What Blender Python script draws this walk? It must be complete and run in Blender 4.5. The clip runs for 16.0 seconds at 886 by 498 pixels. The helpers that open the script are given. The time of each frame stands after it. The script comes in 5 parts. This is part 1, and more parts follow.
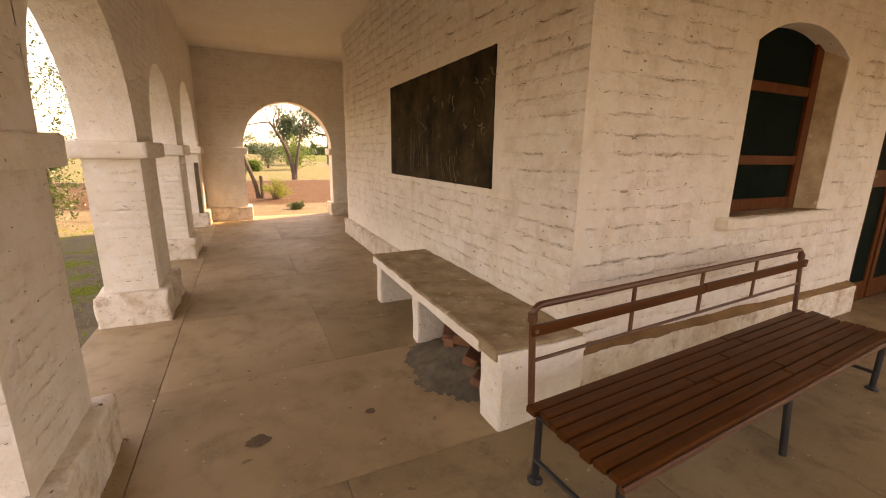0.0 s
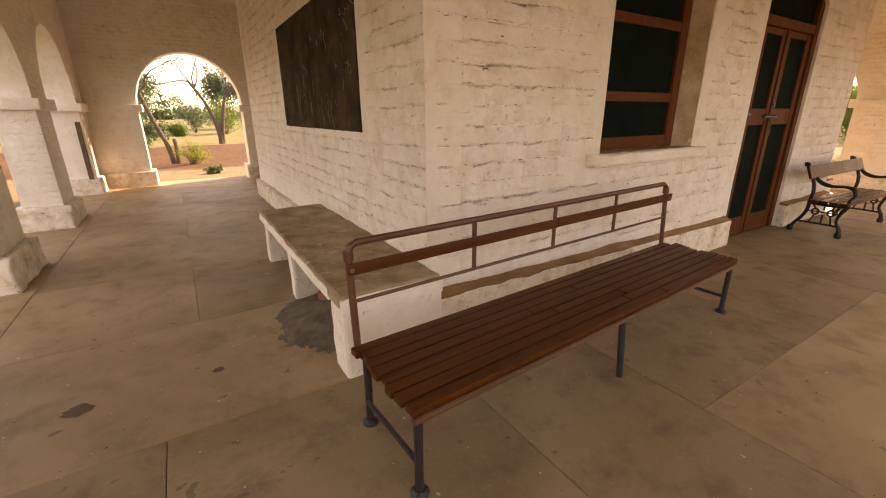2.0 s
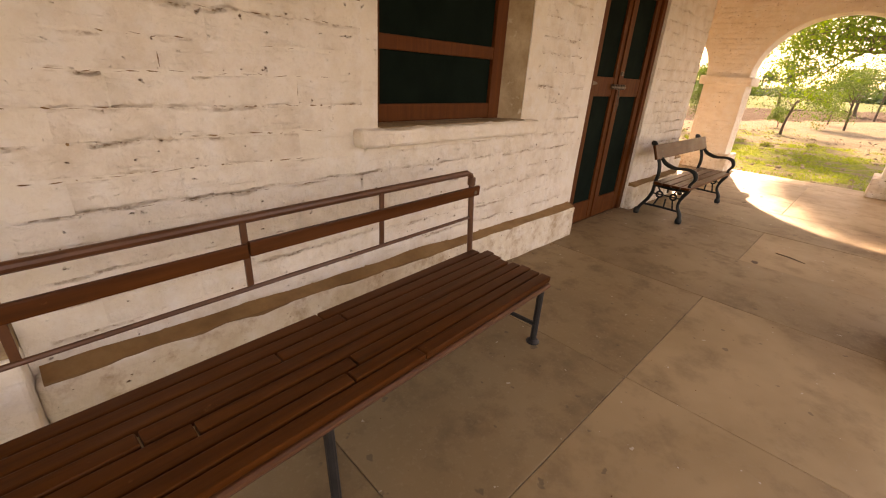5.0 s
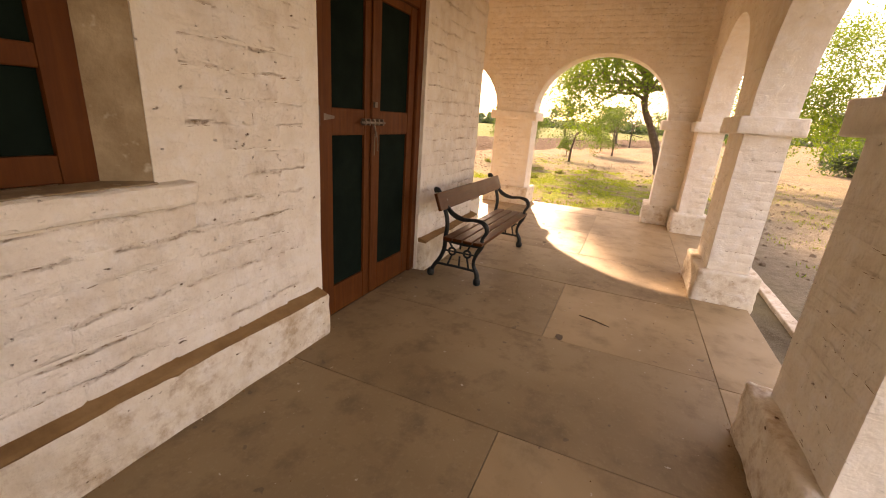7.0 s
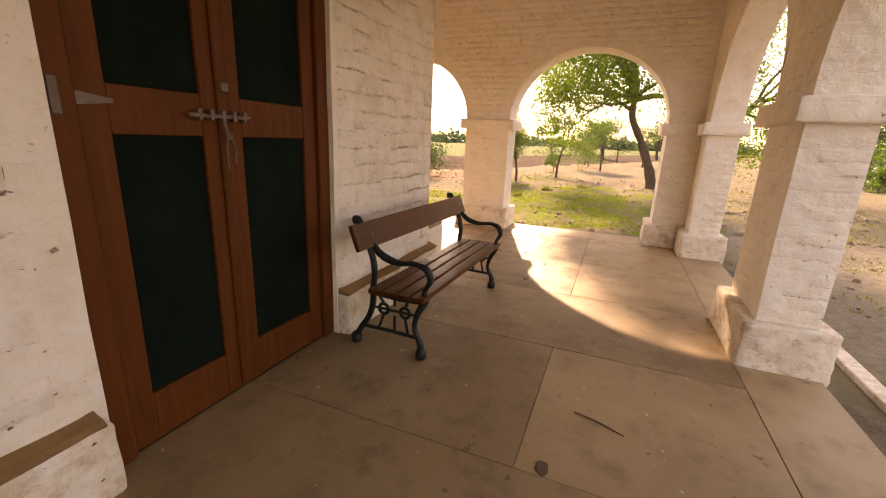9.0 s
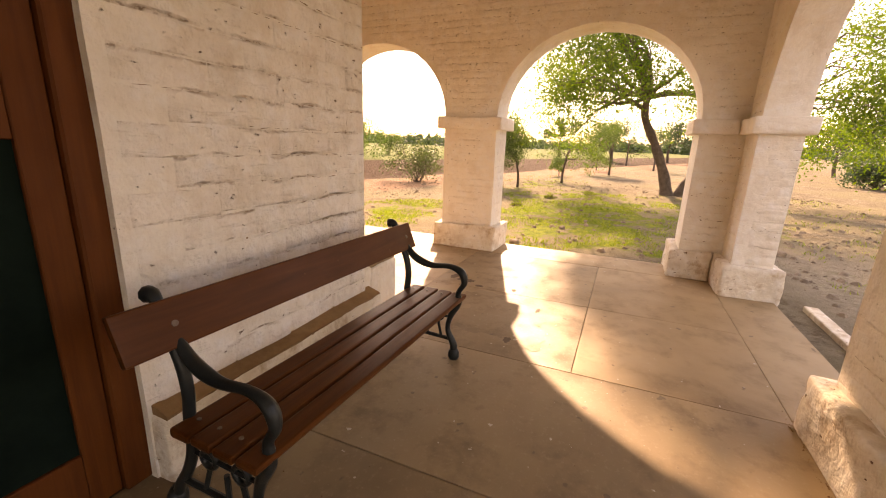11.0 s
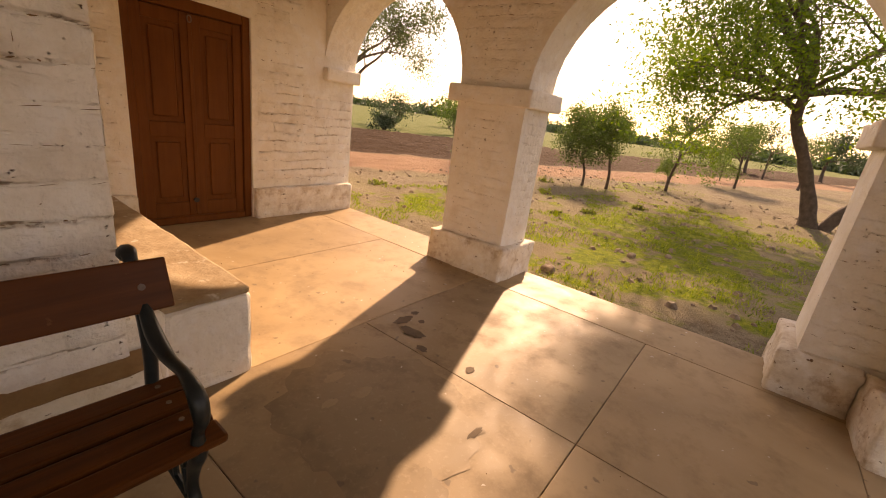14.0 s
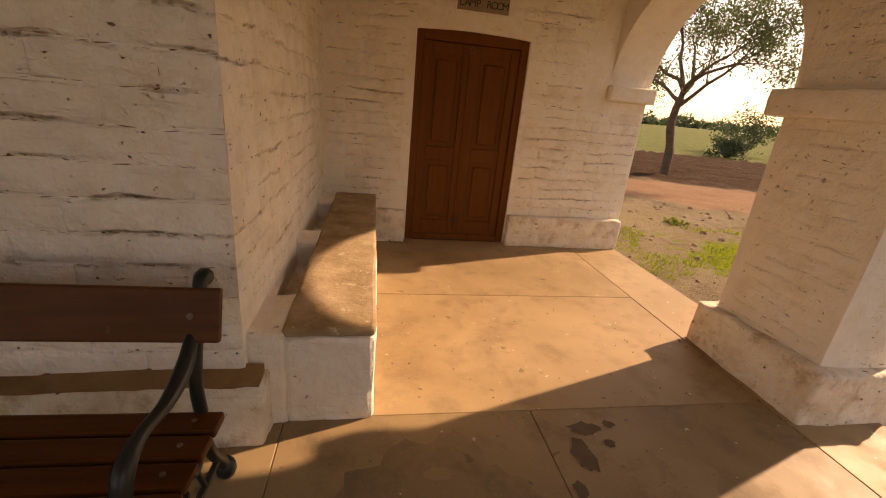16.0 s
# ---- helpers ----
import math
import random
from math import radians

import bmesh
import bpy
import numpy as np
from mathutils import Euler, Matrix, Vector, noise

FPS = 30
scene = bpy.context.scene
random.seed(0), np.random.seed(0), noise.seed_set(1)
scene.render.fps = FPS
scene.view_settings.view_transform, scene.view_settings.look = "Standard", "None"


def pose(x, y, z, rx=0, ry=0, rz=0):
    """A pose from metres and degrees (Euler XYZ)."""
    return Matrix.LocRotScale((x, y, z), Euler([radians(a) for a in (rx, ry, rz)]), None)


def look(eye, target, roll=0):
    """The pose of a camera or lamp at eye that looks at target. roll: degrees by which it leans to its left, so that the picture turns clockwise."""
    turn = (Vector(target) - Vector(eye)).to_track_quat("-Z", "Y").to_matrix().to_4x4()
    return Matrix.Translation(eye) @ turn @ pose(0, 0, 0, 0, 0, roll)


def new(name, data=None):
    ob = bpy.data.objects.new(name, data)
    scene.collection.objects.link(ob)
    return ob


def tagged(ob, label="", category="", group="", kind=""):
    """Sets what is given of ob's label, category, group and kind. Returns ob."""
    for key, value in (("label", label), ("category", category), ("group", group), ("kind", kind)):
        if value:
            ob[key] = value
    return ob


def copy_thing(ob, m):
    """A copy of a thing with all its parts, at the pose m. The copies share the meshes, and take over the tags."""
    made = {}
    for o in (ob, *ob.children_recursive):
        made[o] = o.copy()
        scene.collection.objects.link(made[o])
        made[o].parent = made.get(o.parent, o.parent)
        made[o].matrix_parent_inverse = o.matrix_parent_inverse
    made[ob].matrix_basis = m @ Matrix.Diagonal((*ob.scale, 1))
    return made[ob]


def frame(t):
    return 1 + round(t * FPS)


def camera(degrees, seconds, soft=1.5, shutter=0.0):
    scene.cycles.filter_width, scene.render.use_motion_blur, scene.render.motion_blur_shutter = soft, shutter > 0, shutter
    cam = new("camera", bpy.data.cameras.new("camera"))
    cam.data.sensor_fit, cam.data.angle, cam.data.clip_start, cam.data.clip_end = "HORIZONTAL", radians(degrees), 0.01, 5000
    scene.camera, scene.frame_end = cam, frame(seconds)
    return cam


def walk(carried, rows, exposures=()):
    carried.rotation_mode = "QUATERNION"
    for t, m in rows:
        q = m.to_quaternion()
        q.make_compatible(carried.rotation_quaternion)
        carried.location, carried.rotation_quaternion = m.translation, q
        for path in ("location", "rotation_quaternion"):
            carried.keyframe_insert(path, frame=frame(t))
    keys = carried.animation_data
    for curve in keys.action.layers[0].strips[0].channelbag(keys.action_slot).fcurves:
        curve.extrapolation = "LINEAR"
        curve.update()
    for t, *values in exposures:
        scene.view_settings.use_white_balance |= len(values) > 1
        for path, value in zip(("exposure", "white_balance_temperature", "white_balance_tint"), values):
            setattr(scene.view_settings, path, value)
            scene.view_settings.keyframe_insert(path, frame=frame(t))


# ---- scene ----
cam = camera(94.0, 16.0, soft=1.1)
PATH = [
    (0, (-1.896, -2.000, 1.628), (-1.055, -0.243, 1.175), 0.8),
    (0.5, (-1.780, -1.968, 1.553), (-0.872, -0.253, 1.070), 0.5),
    (1, (-1.661, -2.054, 1.530), (-0.680, -0.400, 0.982), 0.1),
    (1.5, (-1.473, -2.135, 1.518), (-0.464, -0.520, 0.909), -0.6),
    (2, (-1.271, -2.233, 1.472), (-0.266, -0.620, 0.850), -0.3),
    (2.5, (-1.154, -2.273, 1.410), (-0.150, -0.663, 0.776), 0.5),
    (3, (-1.060, -2.235, 1.392), (-0.061, -0.632, 0.735), 0.8),
    (5.5, (0.620, -1.939, 1.498), (2.047, -0.770, 0.724), 4.0),
    (6, (1.033, -1.943, 1.519), (2.582, -0.879, 0.833), 2.9),
    (6.5, (1.449, -1.881, 1.504), (3.112, -0.977, 0.858), 2.8),
    (7, (1.891, -1.782, 1.505), (3.645, -1.040, 0.894), 4.2),
    (7.5, (2.309, -1.759, 1.527), (4.069, -1.049, 0.895), 2.8),
    (8, (2.722, -1.725, 1.441), (4.483, -0.984, 0.848), 2.1),
    (8.5, (2.969, -1.701, 1.364), (4.760, -0.984, 0.839), 2.6),
    (11, (4.599, -1.580, 1.367), (6.380, -0.818, 0.866), 2.1),
    (11.5, (4.965, -1.618, 1.365), (6.722, -0.819, 0.841), 2.4),
    (12, (5.290, -1.670, 1.367), (7.048, -0.873, 0.844), 3.8),
    (12.5, (5.702, -1.665, 1.380), (7.426, -0.812, 0.831), 6.1),
    (13, (5.973, -1.713, 1.428), (7.577, -0.692, 0.807), 7.7),
    (13.5, (6.209, -1.759, 1.417), (7.759, -0.668, 0.779), 8.7),
    (14, (6.492, -1.769, 1.409), (8.032, -0.651, 0.791), 7.9),
    (14.5, (6.676, -1.817, 1.459), (8.014, -0.484, 0.801), 6.6),
    (15, (7.018, -1.729, 1.412), (8.136, -0.199, 0.772), 5.0),
    (15.5, (7.289, -1.585, 1.435), (8.208, 0.074, 0.801), 5.9),
    (16, (7.415, -1.538, 1.451), (7.761, 0.313, 0.775), 5.6),
]
EXPOSURES = [(0, 2.06, 12800, 34), (3, 2.08, 12800, 34), (6, 2.17, 12200, 34), (8.5, 1.75, 11700, 34), (11, 1.85, 11700, 34), (12.5, 1.35, 11800, 34), (14.5, 0.92, 12000, 34), (16, 0.67, 12500, 34)]
walk(cam, [(t, look(eye, target, roll)) for t, eye, target, roll in PATH], exposures=EXPOSURES)

# ---- world, sun, exposure ----
SUN_DIR = Vector((0.785, 0.259, 0.530)).normalized()   # towards the sun
world = bpy.data.worlds.new("sky")
world.use_nodes = True
scene.world = world
wn = world.node_tree
sky = wn.nodes.new("ShaderNodeTexSky")
sky.sky_type = "NISHITA"
sky.sun_disc = False
sky.sun_elevation = math.asin(SUN_DIR.z)
sky.sun_rotation = math.atan2(SUN_DIR.x, SUN_DIR.y)
sky.dust_density = 0.8
sky.air_density = 1.0
sky.ozone_density = 1.0
haze = wn.nodes.new("ShaderNodeMix")   # an even white haze over the whole sky
haze.data_type, haze.blend_type = "RGBA", "ADD"
haze.inputs[0].default_value = 1.0
haze.inputs[7].default_value = (1.40, 1.62, 2.10, 1)
wn.links.new(sky.outputs["Color"], haze.inputs[6])
wn.links.new(haze.outputs[2], wn.nodes["Background"].inputs["Color"])
wn.nodes["Background"].inputs["Strength"].default_value = 0.112
sun = new("sun", bpy.data.lights.new("sun", "SUN"))
sun.data.energy = 4.0
sun.data.angle = radians(0.9)
sun.data.color = (1.0, 0.93, 0.82)
sun.matrix_world = look((0, 0, 20), Vector((0, 0, 20)) - SUN_DIR)


# ---- materials ----
def nodes_of(name, rough=0.8, metal=0.0):
    m = bpy.data.materials.new(name)
    m.use_nodes = True
    nt = m.node_tree
    b = nt.nodes["Principled BSDF"]
    b.inputs["Roughness"].default_value = rough
    b.inputs["Metallic"].default_value = metal
    return m, nt, b


def tex_coord(nt, scale=(1, 1, 1), vary=False):
    tc = nt.nodes.new("ShaderNodeTexCoord")
    mp = nt.nodes.new("ShaderNodeMapping")
    mp.inputs["Scale"].default_value = scale
    nt.links.new(tc.outputs["Object"], mp.inputs["Vector"])
    if vary:
        oi = nt.nodes.new("ShaderNodeObjectInfo")
        mu = nt.nodes.new("ShaderNodeMath")
        mu.operation = "MULTIPLY"
        mu.inputs[1].default_value = 40.0
        nt.links.new(oi.outputs["Random"], mu.inputs[0])
        nt.links.new(mu.outputs[0], mp.inputs["Location"])
    return mp.outputs["Vector"]


def noise_tex(nt, vec, scale, detail=4.0, rough=0.6, distort=0.0):
    n = nt.nodes.new("ShaderNodeTexNoise")
    n.inputs["Scale"].default_value = scale
    n.inputs["Detail"].default_value = detail
    n.inputs["Roughness"].default_value = rough
    n.inputs["Distortion"].default_value = distort
    nt.links.new(vec, n.inputs["Vector"])
    return n.outputs["Fac"]


def ramp(nt, fac, stops):
    r = nt.nodes.new("ShaderNodeValToRGB")
    e = r.color_ramp.elements
    e[0].position, e[0].color = stops[0][0], (*stops[0][1], 1)
    e[1].position, e[1].color = stops[-1][0], (*stops[-1][1], 1)
    for p, c in stops[1:-1]:
        k = e.new(p)
        k.color = (*c, 1)
    nt.links.new(fac, r.inputs["Fac"])
    return r.outputs["Color"]


def mix(nt, fac, a, b, kind="MIX"):
    m = nt.nodes.new("ShaderNodeMix")
    m.data_type = "RGBA"
    m.blend_type = kind
    for sock, v in ((m.inputs[0], fac), (m.inputs[6], a), (m.inputs[7], b)):
        if isinstance(v, (int, float)):
            sock.default_value = v
        elif isinstance(v, tuple):
            sock.default_value = (*v, 1)
        else:
            nt.links.new(v, sock)
    return m.outputs[2]


def maths(nt, op, a, b=0.0):
    m = nt.nodes.new("ShaderNodeMath")
    m.operation = op
    for sock, v in ((m.inputs[0], a), (m.inputs[1], b)):
        if isinstance(v, (int, float)):
            sock.default_value = v
        else:
            nt.links.new(v, sock)
    return m.outputs[0]


def bump(nt, bsdf, height, strength=0.5, dist=0.01):
    b = nt.nodes.new("ShaderNodeBump")
    b.inputs["Strength"].default_value = strength
    b.inputs["Distance"].default_value = dist
    nt.links.new(height, b.inputs["Height"])
    nt.links.new(b.outputs["Normal"], bsdf.inputs["Normal"])


def place_coord(nt, scale=(1, 1, 1)):
    """the place in the world, so that neighbouring pieces share one coat of wash"""
    g = nt.nodes.new("ShaderNodeNewGeometry")
    mp = nt.nodes.new("ShaderNodeMapping")
    mp.inputs["Scale"].default_value = scale
    nt.links.new(g.outputs["Position"], mp.inputs["Vector"])
    return mp.outputs["Vector"]


def whitewash(name, base=(0.86, 0.80, 0.72), dirt=1.0, joints=1.0, course=0.122, foot=0.30, relief=0.022):
    """Thick lime wash over brick: lumps, brown blotches, dusty courses and small dark pits."""
    m, nt, b = nodes_of(name, 0.92)
    v = place_coord(nt)
    big = noise_tex(nt, v, 0.9, 4, 0.55)
    mid = noise_tex(nt, v, 5.0, 5, 0.62)
    lump = noise_tex(nt, v, 11.0, 3, 0.5)
    fine = noise_tex(nt, v, 70.0, 4, 0.6)
    flat = place_coord(nt, (2.2, 2.2, 15.0))
    streak = noise_tex(nt, flat, 1.5, 4, 0.6, 0.15)
    c = ramp(nt, big, [(0.3, tuple(x * f for x, f in zip(base, (0.93, 0.90, 0.85)))), (0.65, base)])
    c = mix(nt, ramp(nt, lump, [(0.48, (0.0,) * 3), (0.68, (0.55,) * 3)]), c, (0.86, 0.83, 0.80))
    c = mix(nt, ramp(nt, mid, [(0.54 - 0.07 * dirt, (0.0,) * 3), (0.72, (0.44 * dirt,) * 3)]), c, (0.60, 0.48, 0.35))
    rub = noise_tex(nt, v, 2.3, 6, 0.72)
    c = mix(nt, ramp(nt, rub, [(0.60 - 0.05 * dirt, (0.0,) * 3), (0.68, (0.28 * dirt,) * 3)]), c, (0.52, 0.39, 0.26))
    if dirt > 1.5:   # splashed mud and grime low down on the bases
        mud = noise_tex(nt, v, 8.0, 6, 0.7)
        c = mix(nt, ramp(nt, mud, [(0.50, (0.0,) * 3), (0.66, (0.62,) * 3)]), c, (0.40, 0.24, 0.115))
    c = mix(nt, ramp(nt, fine, [(0.52, (0.0,) * 3), (0.75, (0.18,) * 3)]), c, (0.55, 0.45, 0.34))
    c = mix(nt, ramp(nt, streak, [(0.60, (0.0,) * 3), (0.74, (0.16 * dirt,) * 3)]), c, (0.50, 0.38, 0.26))
    # crumbled wash and dust along the bed joints
    sep = nt.nodes.new("ShaderNodeSeparateXYZ")
    nt.links.new(v, sep.inputs[0])
    wave = maths(nt, "MULTIPLY", maths(nt, "SUBTRACT", noise_tex(nt, v, 3.2, 4, 0.62), 0.5), 0.085)
    row = maths(nt, "DIVIDE", maths(nt, "SUBTRACT", maths(nt, "ADD", sep.outputs[2], wave), foot), course)
    off = maths(nt, "ABSOLUTE", maths(nt, "SUBTRACT", maths(nt, "FRACT", maths(nt, "ADD", row, 0.5)), 0.5))
    bed = ramp(nt, maths(nt, "MULTIPLY", off, course / 0.1), [(0.01, (1.0,) * 3), (0.12, (0.0,) * 3)])
    patch = ramp(nt, noise_tex(nt, v, 3.1, 5, 0.68), [(0.45, (0.0,) * 3), (0.60, (1.0,) * 3)])
    crumb = ramp(nt, noise_tex(nt, place_coord(nt, (1.0, 1.0, 1.9)), 34.0, 4, 0.65), [(0.50, (0.0,) * 3), (0.60, (1.0,) * 3)])
    soft = maths(nt, "MULTIPLY", maths(nt, "MULTIPLY", bed, patch), joints)
    broken = maths(nt, "MULTIPLY", soft, crumb)
    c = mix(nt, maths(nt, "MULTIPLY", soft, 0.28 * dirt), c, (0.55, 0.39, 0.23))
    c = mix(nt, maths(nt, "MULTIPLY", broken, min(1.0, 0.70 * dirt)), c, (0.34, 0.19, 0.085))
    pits = noise_tex(nt, place_coord(nt, (1.0, 1.0, 1.5)), 24.0, 3, 0.55)
    c = mix(nt, ramp(nt, pits, [(0.73 - 0.025 * dirt, (0.0,) * 3), (0.76 - 0.025 * dirt, (min(1.0, 0.8 * dirt),) * 3)]), c, (0.19, 0.10, 0.045))
    nt.links.new(c, b.inputs["Base Color"])
    h = maths(nt, "ADD", maths(nt, "MULTIPLY", lump, 1.0), maths(nt, "MULTIPLY", fine, 0.18))
    h = maths(nt, "SUBTRACT", h, maths(nt, "MULTIPLY", ramp(nt, streak, [(0.56, (0.0,) * 3), (0.72, (1.0,) * 3)]), 0.15))
    h = maths(nt, "SUBTRACT", h, maths(nt, "ADD", maths(nt, "MULTIPLY", soft, 0.35), maths(nt, "MULTIPLY", broken, 0.35)))
    h = maths(nt, "SUBTRACT", h, maths(nt, "MULTIPLY", ramp(nt, pits, [(0.68, (0.0,) * 3), (0.745, (1.0,) * 3)]), 1.0))
    bump(nt, b, h, 1.0, relief)
    return m


def blotched(name, a, b2, scale, rough, bump_s=0.3, bump_d=0.004, vary=False, spot=None, rough_var=0.0):
    m, nt, b = nodes_of(name, rough)
    v = tex_coord(nt, vary=vary)
    n1 = noise_tex(nt, v, scale, 5, 0.62)
    n2 = noise_tex(nt, v, scale * 9, 4, 0.6)
    c = ramp(nt, n1, [(0.32, a), (0.68, b2)])
    c = mix(nt, maths(nt, "MULTIPLY", n2, 0.35), c, tuple(x * 0.6 for x in a))
    if spot:
        n3 = noise_tex(nt, v, scale * 2.3, 3, 0.7)
        c = mix(nt, ramp(nt, n3, [(0.62, (0.0,) * 3), (0.70, (0.75,) * 3)]), c, spot)
    nt.links.new(c, b.inputs["Base Color"])
    if rough_var:
        nt.links.new(maths(nt, "ADD", maths(nt, "MULTIPLY", n1, rough_var), rough - rough_var / 2), b.inputs["Roughness"])
    bump(nt, b, maths(nt, "ADD", n1, n2), bump_s, bump_d)
    return m


def wood(name, a, b2, axis=0, rough=0.5, scale=4.0, worn=None):
    m, nt, b = nodes_of(name, rough)
    sc = [28.0, 28.0, 28.0]
    sc[axis] = 1.6
    v = tex_coord(nt, tuple(x * scale / 4.0 for x in sc), vary=True)
    g = noise_tex(nt, v, 1.0, 5, 0.6, 0.4)
    v2 = tex_coord(nt, vary=True)
    n = noise_tex(nt, v2, 7.0, 4, 0.6)
    c = ramp(nt, g, [(0.3, a), (0.7, b2)])
    c = mix(nt, maths(nt, "MULTIPLY", n, 0.4), c, tuple(x * 0.55 for x in a))
    if worn:
        w = noise_tex(nt, v2, 16.0, 5, 0.7)
        c = mix(nt, ramp(nt, w, [(0.66, (0.0,) * 3), (0.74, (0.7,) * 3)]), c, worn)
    nt.links.new(c, b.inputs["Base Color"])
    nt.links.new(maths(nt, "ADD", maths(nt, "MULTIPLY", n, 0.3), rough - 0.15), b.inputs["Roughness"])
    bump(nt, b, maths(nt, "ADD", g, maths(nt, "MULTIPLY", n, 0.4)), 0.35, 0.003)
    return m


def floor_material(name, tone=1.0, grime=0.6):
    """Trowelled cement, polished by feet, with damp-dark blotches, scuffs and specks."""
    m, nt, b = nodes_of(name, 0.6)
    v = tex_coord(nt, vary=True)
    big = noise_tex(nt, v, 0.9, 4, 0.55, 0.5)
    mid = noise_tex(nt, v, 4.5, 5, 0.65)
    fine = noise_tex(nt, v, 38.0, 4, 0.65)
    c = ramp(nt, big, [(p, tuple(x * tone for x in q)) for p, q in ((0.28, (0.250, 0.164, 0.087)), (0.5, (0.350, 0.239, 0.131)), (0.74, (0.430, 0.304, 0.176)))])
    c = mix(nt, ramp(nt, mid, [(0.5, (0.0,) * 3), (0.70, (grime,) * 3)]), c, (0.160, 0.105, 0.060))
    c = mix(nt, ramp(nt, fine, [(0.55, (0.0,) * 3), (0.8, (0.5,) * 3)]), c, (0.37, 0.275, 0.18))
    spots = noise_tex(nt, v, 13.0, 2, 0.5)
    c = mix(nt, ramp(nt, spots, [(0.705, (0.0,) * 3), (0.735, (0.55,) * 3)]), c, (0.10, 0.07, 0.05))
    chips = noise_tex(nt, tex_coord(nt, (1.0, 1.0, 1.0), True), 21.0, 2, 0.5)
    c = mix(nt, ramp(nt, chips, [(0.735, (0.0,) * 3), (0.75, (0.8,) * 3)]), c, (0.55, 0.48, 0.40))
    nt.links.new(c, b.inputs["Base Color"])
    nt.links.new(maths(nt, "ADD", maths(nt, "MULTIPLY", mid, 0.5), 0.33), b.inputs["Roughness"])
    b.inputs["Specular IOR Level"].default_value = 0.34
    bump(nt, b, maths(nt, "ADD", mid, maths(nt, "MULTIPLY", fine, 0.4)), 0.22, 0.004)
    return m


M_WALL = whitewash("whitewash", dirt=0.75, joints=0.0)
M_BRICK = whitewash("whitewashed_brick", (0.87, 0.81, 0.74), dirt=1.15, relief=0.030)
M_BRICK_LOW = whitewash("whitewashed_low_brick", course=0.105, foot=0.33)
M_BRICK_SMALL = whitewash("whitewashed_small_brick", dirt=0.75, joints=0.45, course=0.083, foot=0.33)
M_PLINTH = whitewash("whitewashed_plinth", (0.82, 0.75, 0.65), dirt=1.7, joints=0.0)
M_CEIL = whitewash("ceiling_wash", (0.84, 0.79, 0.71), dirt=0.35, joints=0.0)
M_LEDGE = blotched("dusty_cement", (0.28, 0.185, 0.105), (0.52, 0.40, 0.27), 4.0, 0.9, 0.6, 0.010, spot=(0.60, 0.52, 0.41))
M_SLAB = floor_material("worn_cement_slab", 1.06, 0.45)
# same cement at a lower tone with heavier blotches, mostly beside the south wall
M_SLAB_DARK = floor_material("darker_cement_slab", 0.82, 0.7)
M_JOINT = blotched("joint_earth", (0.10, 0.07, 0.04), (0.19, 0.135, 0.08), 8.0, 0.95)
M_BROWN = wood("brown_paint", (0.095, 0.024, 0.005), (0.155, 0.043, 0.009), 2, 0.58)
M_BROWN_X = wood("brown_painted_slat", (0.072, 0.019, 0.0035), (0.130, 0.038, 0.008), 0, 0.42, worn=(0.19, 0.080, 0.032))
M_PIPE = blotched("brown_painted_pipe", (0.095, 0.034, 0.014), (0.145, 0.054, 0.024), 9.0, 0.4, 0.2, 0.001, vary=True)
M_BLACKPIPE = blotched("black_painted_pipe", (0.012, 0.012, 0.013), (0.03, 0.03, 0.032), 12.0, 0.45, 0.2, 0.001, vary=True)
M_IRON = blotched("black_cast_iron", (0.010, 0.013, 0.013), (0.022, 0.027, 0.027), 10.0, 0.32, 0.3, 0.002)
M_IRON.node_tree.nodes["Principled BSDF"].inputs["Specular IOR Level"].default_value = 0.3
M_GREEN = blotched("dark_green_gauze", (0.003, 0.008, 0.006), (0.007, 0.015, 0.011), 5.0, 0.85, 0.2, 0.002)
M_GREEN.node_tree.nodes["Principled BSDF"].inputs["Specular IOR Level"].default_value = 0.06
M_BOARD = blotched("blackboard_paint", (0.012, 0.009, 0.006), (0.085, 0.058, 0.028), 3.2, 0.9, 0.15, 0.002, spot=(0.11, 0.08, 0.045))
M_GAP = blotched("dirt_in_cracks", (0.17, 0.085, 0.032), (0.36, 0.21, 0.095), 9.0, 0.98)
M_DUST = blotched("brown_dust", (0.22, 0.115, 0.045), (0.38, 0.225, 0.105), 4.0, 0.97, 0.5, 0.006)
M_CHALK = blotched("chalk", (0.16, 0.14, 0.11), (0.36, 0.33, 0.28), 20.0, 0.95)
M_MAROON = wood("maroon_paint", (0.135, 0.041, 0.009), (0.185, 0.058, 0.015), 2, 0.6)
M_STEEL = blotched("rusty_steel", (0.10, 0.06, 0.04), (0.20, 0.15, 0.12), 20.0, 0.5, vary=True)
M_REDBRICK = blotched("red_brick", (0.22, 0.085, 0.045), (0.33, 0.15, 0.085), 14.0, 0.9, 0.5, 0.006, vary=True)
M_SAND = blotched("grey_sand", (0.12, 0.097, 0.068), (0.24, 0.195, 0.138), 10.0, 0.95, 0.8, 0.012)
for M in (M_BROWN, M_BROWN_X, M_MAROON, M_LEDGE, M_BOARD):
    M.node_tree.nodes["Principled BSDF"].inputs["Specular IOR Level"].default_value = 0.16
M_SIGN = blotched("brown_sign", (0.27, 0.19, 0.12), (0.36, 0.27, 0.18), 6.0, 0.6)
M_DARK = blotched("black_letters", (0.02, 0.018, 0.016), (0.04, 0.036, 0.03), 20.0, 0.7)


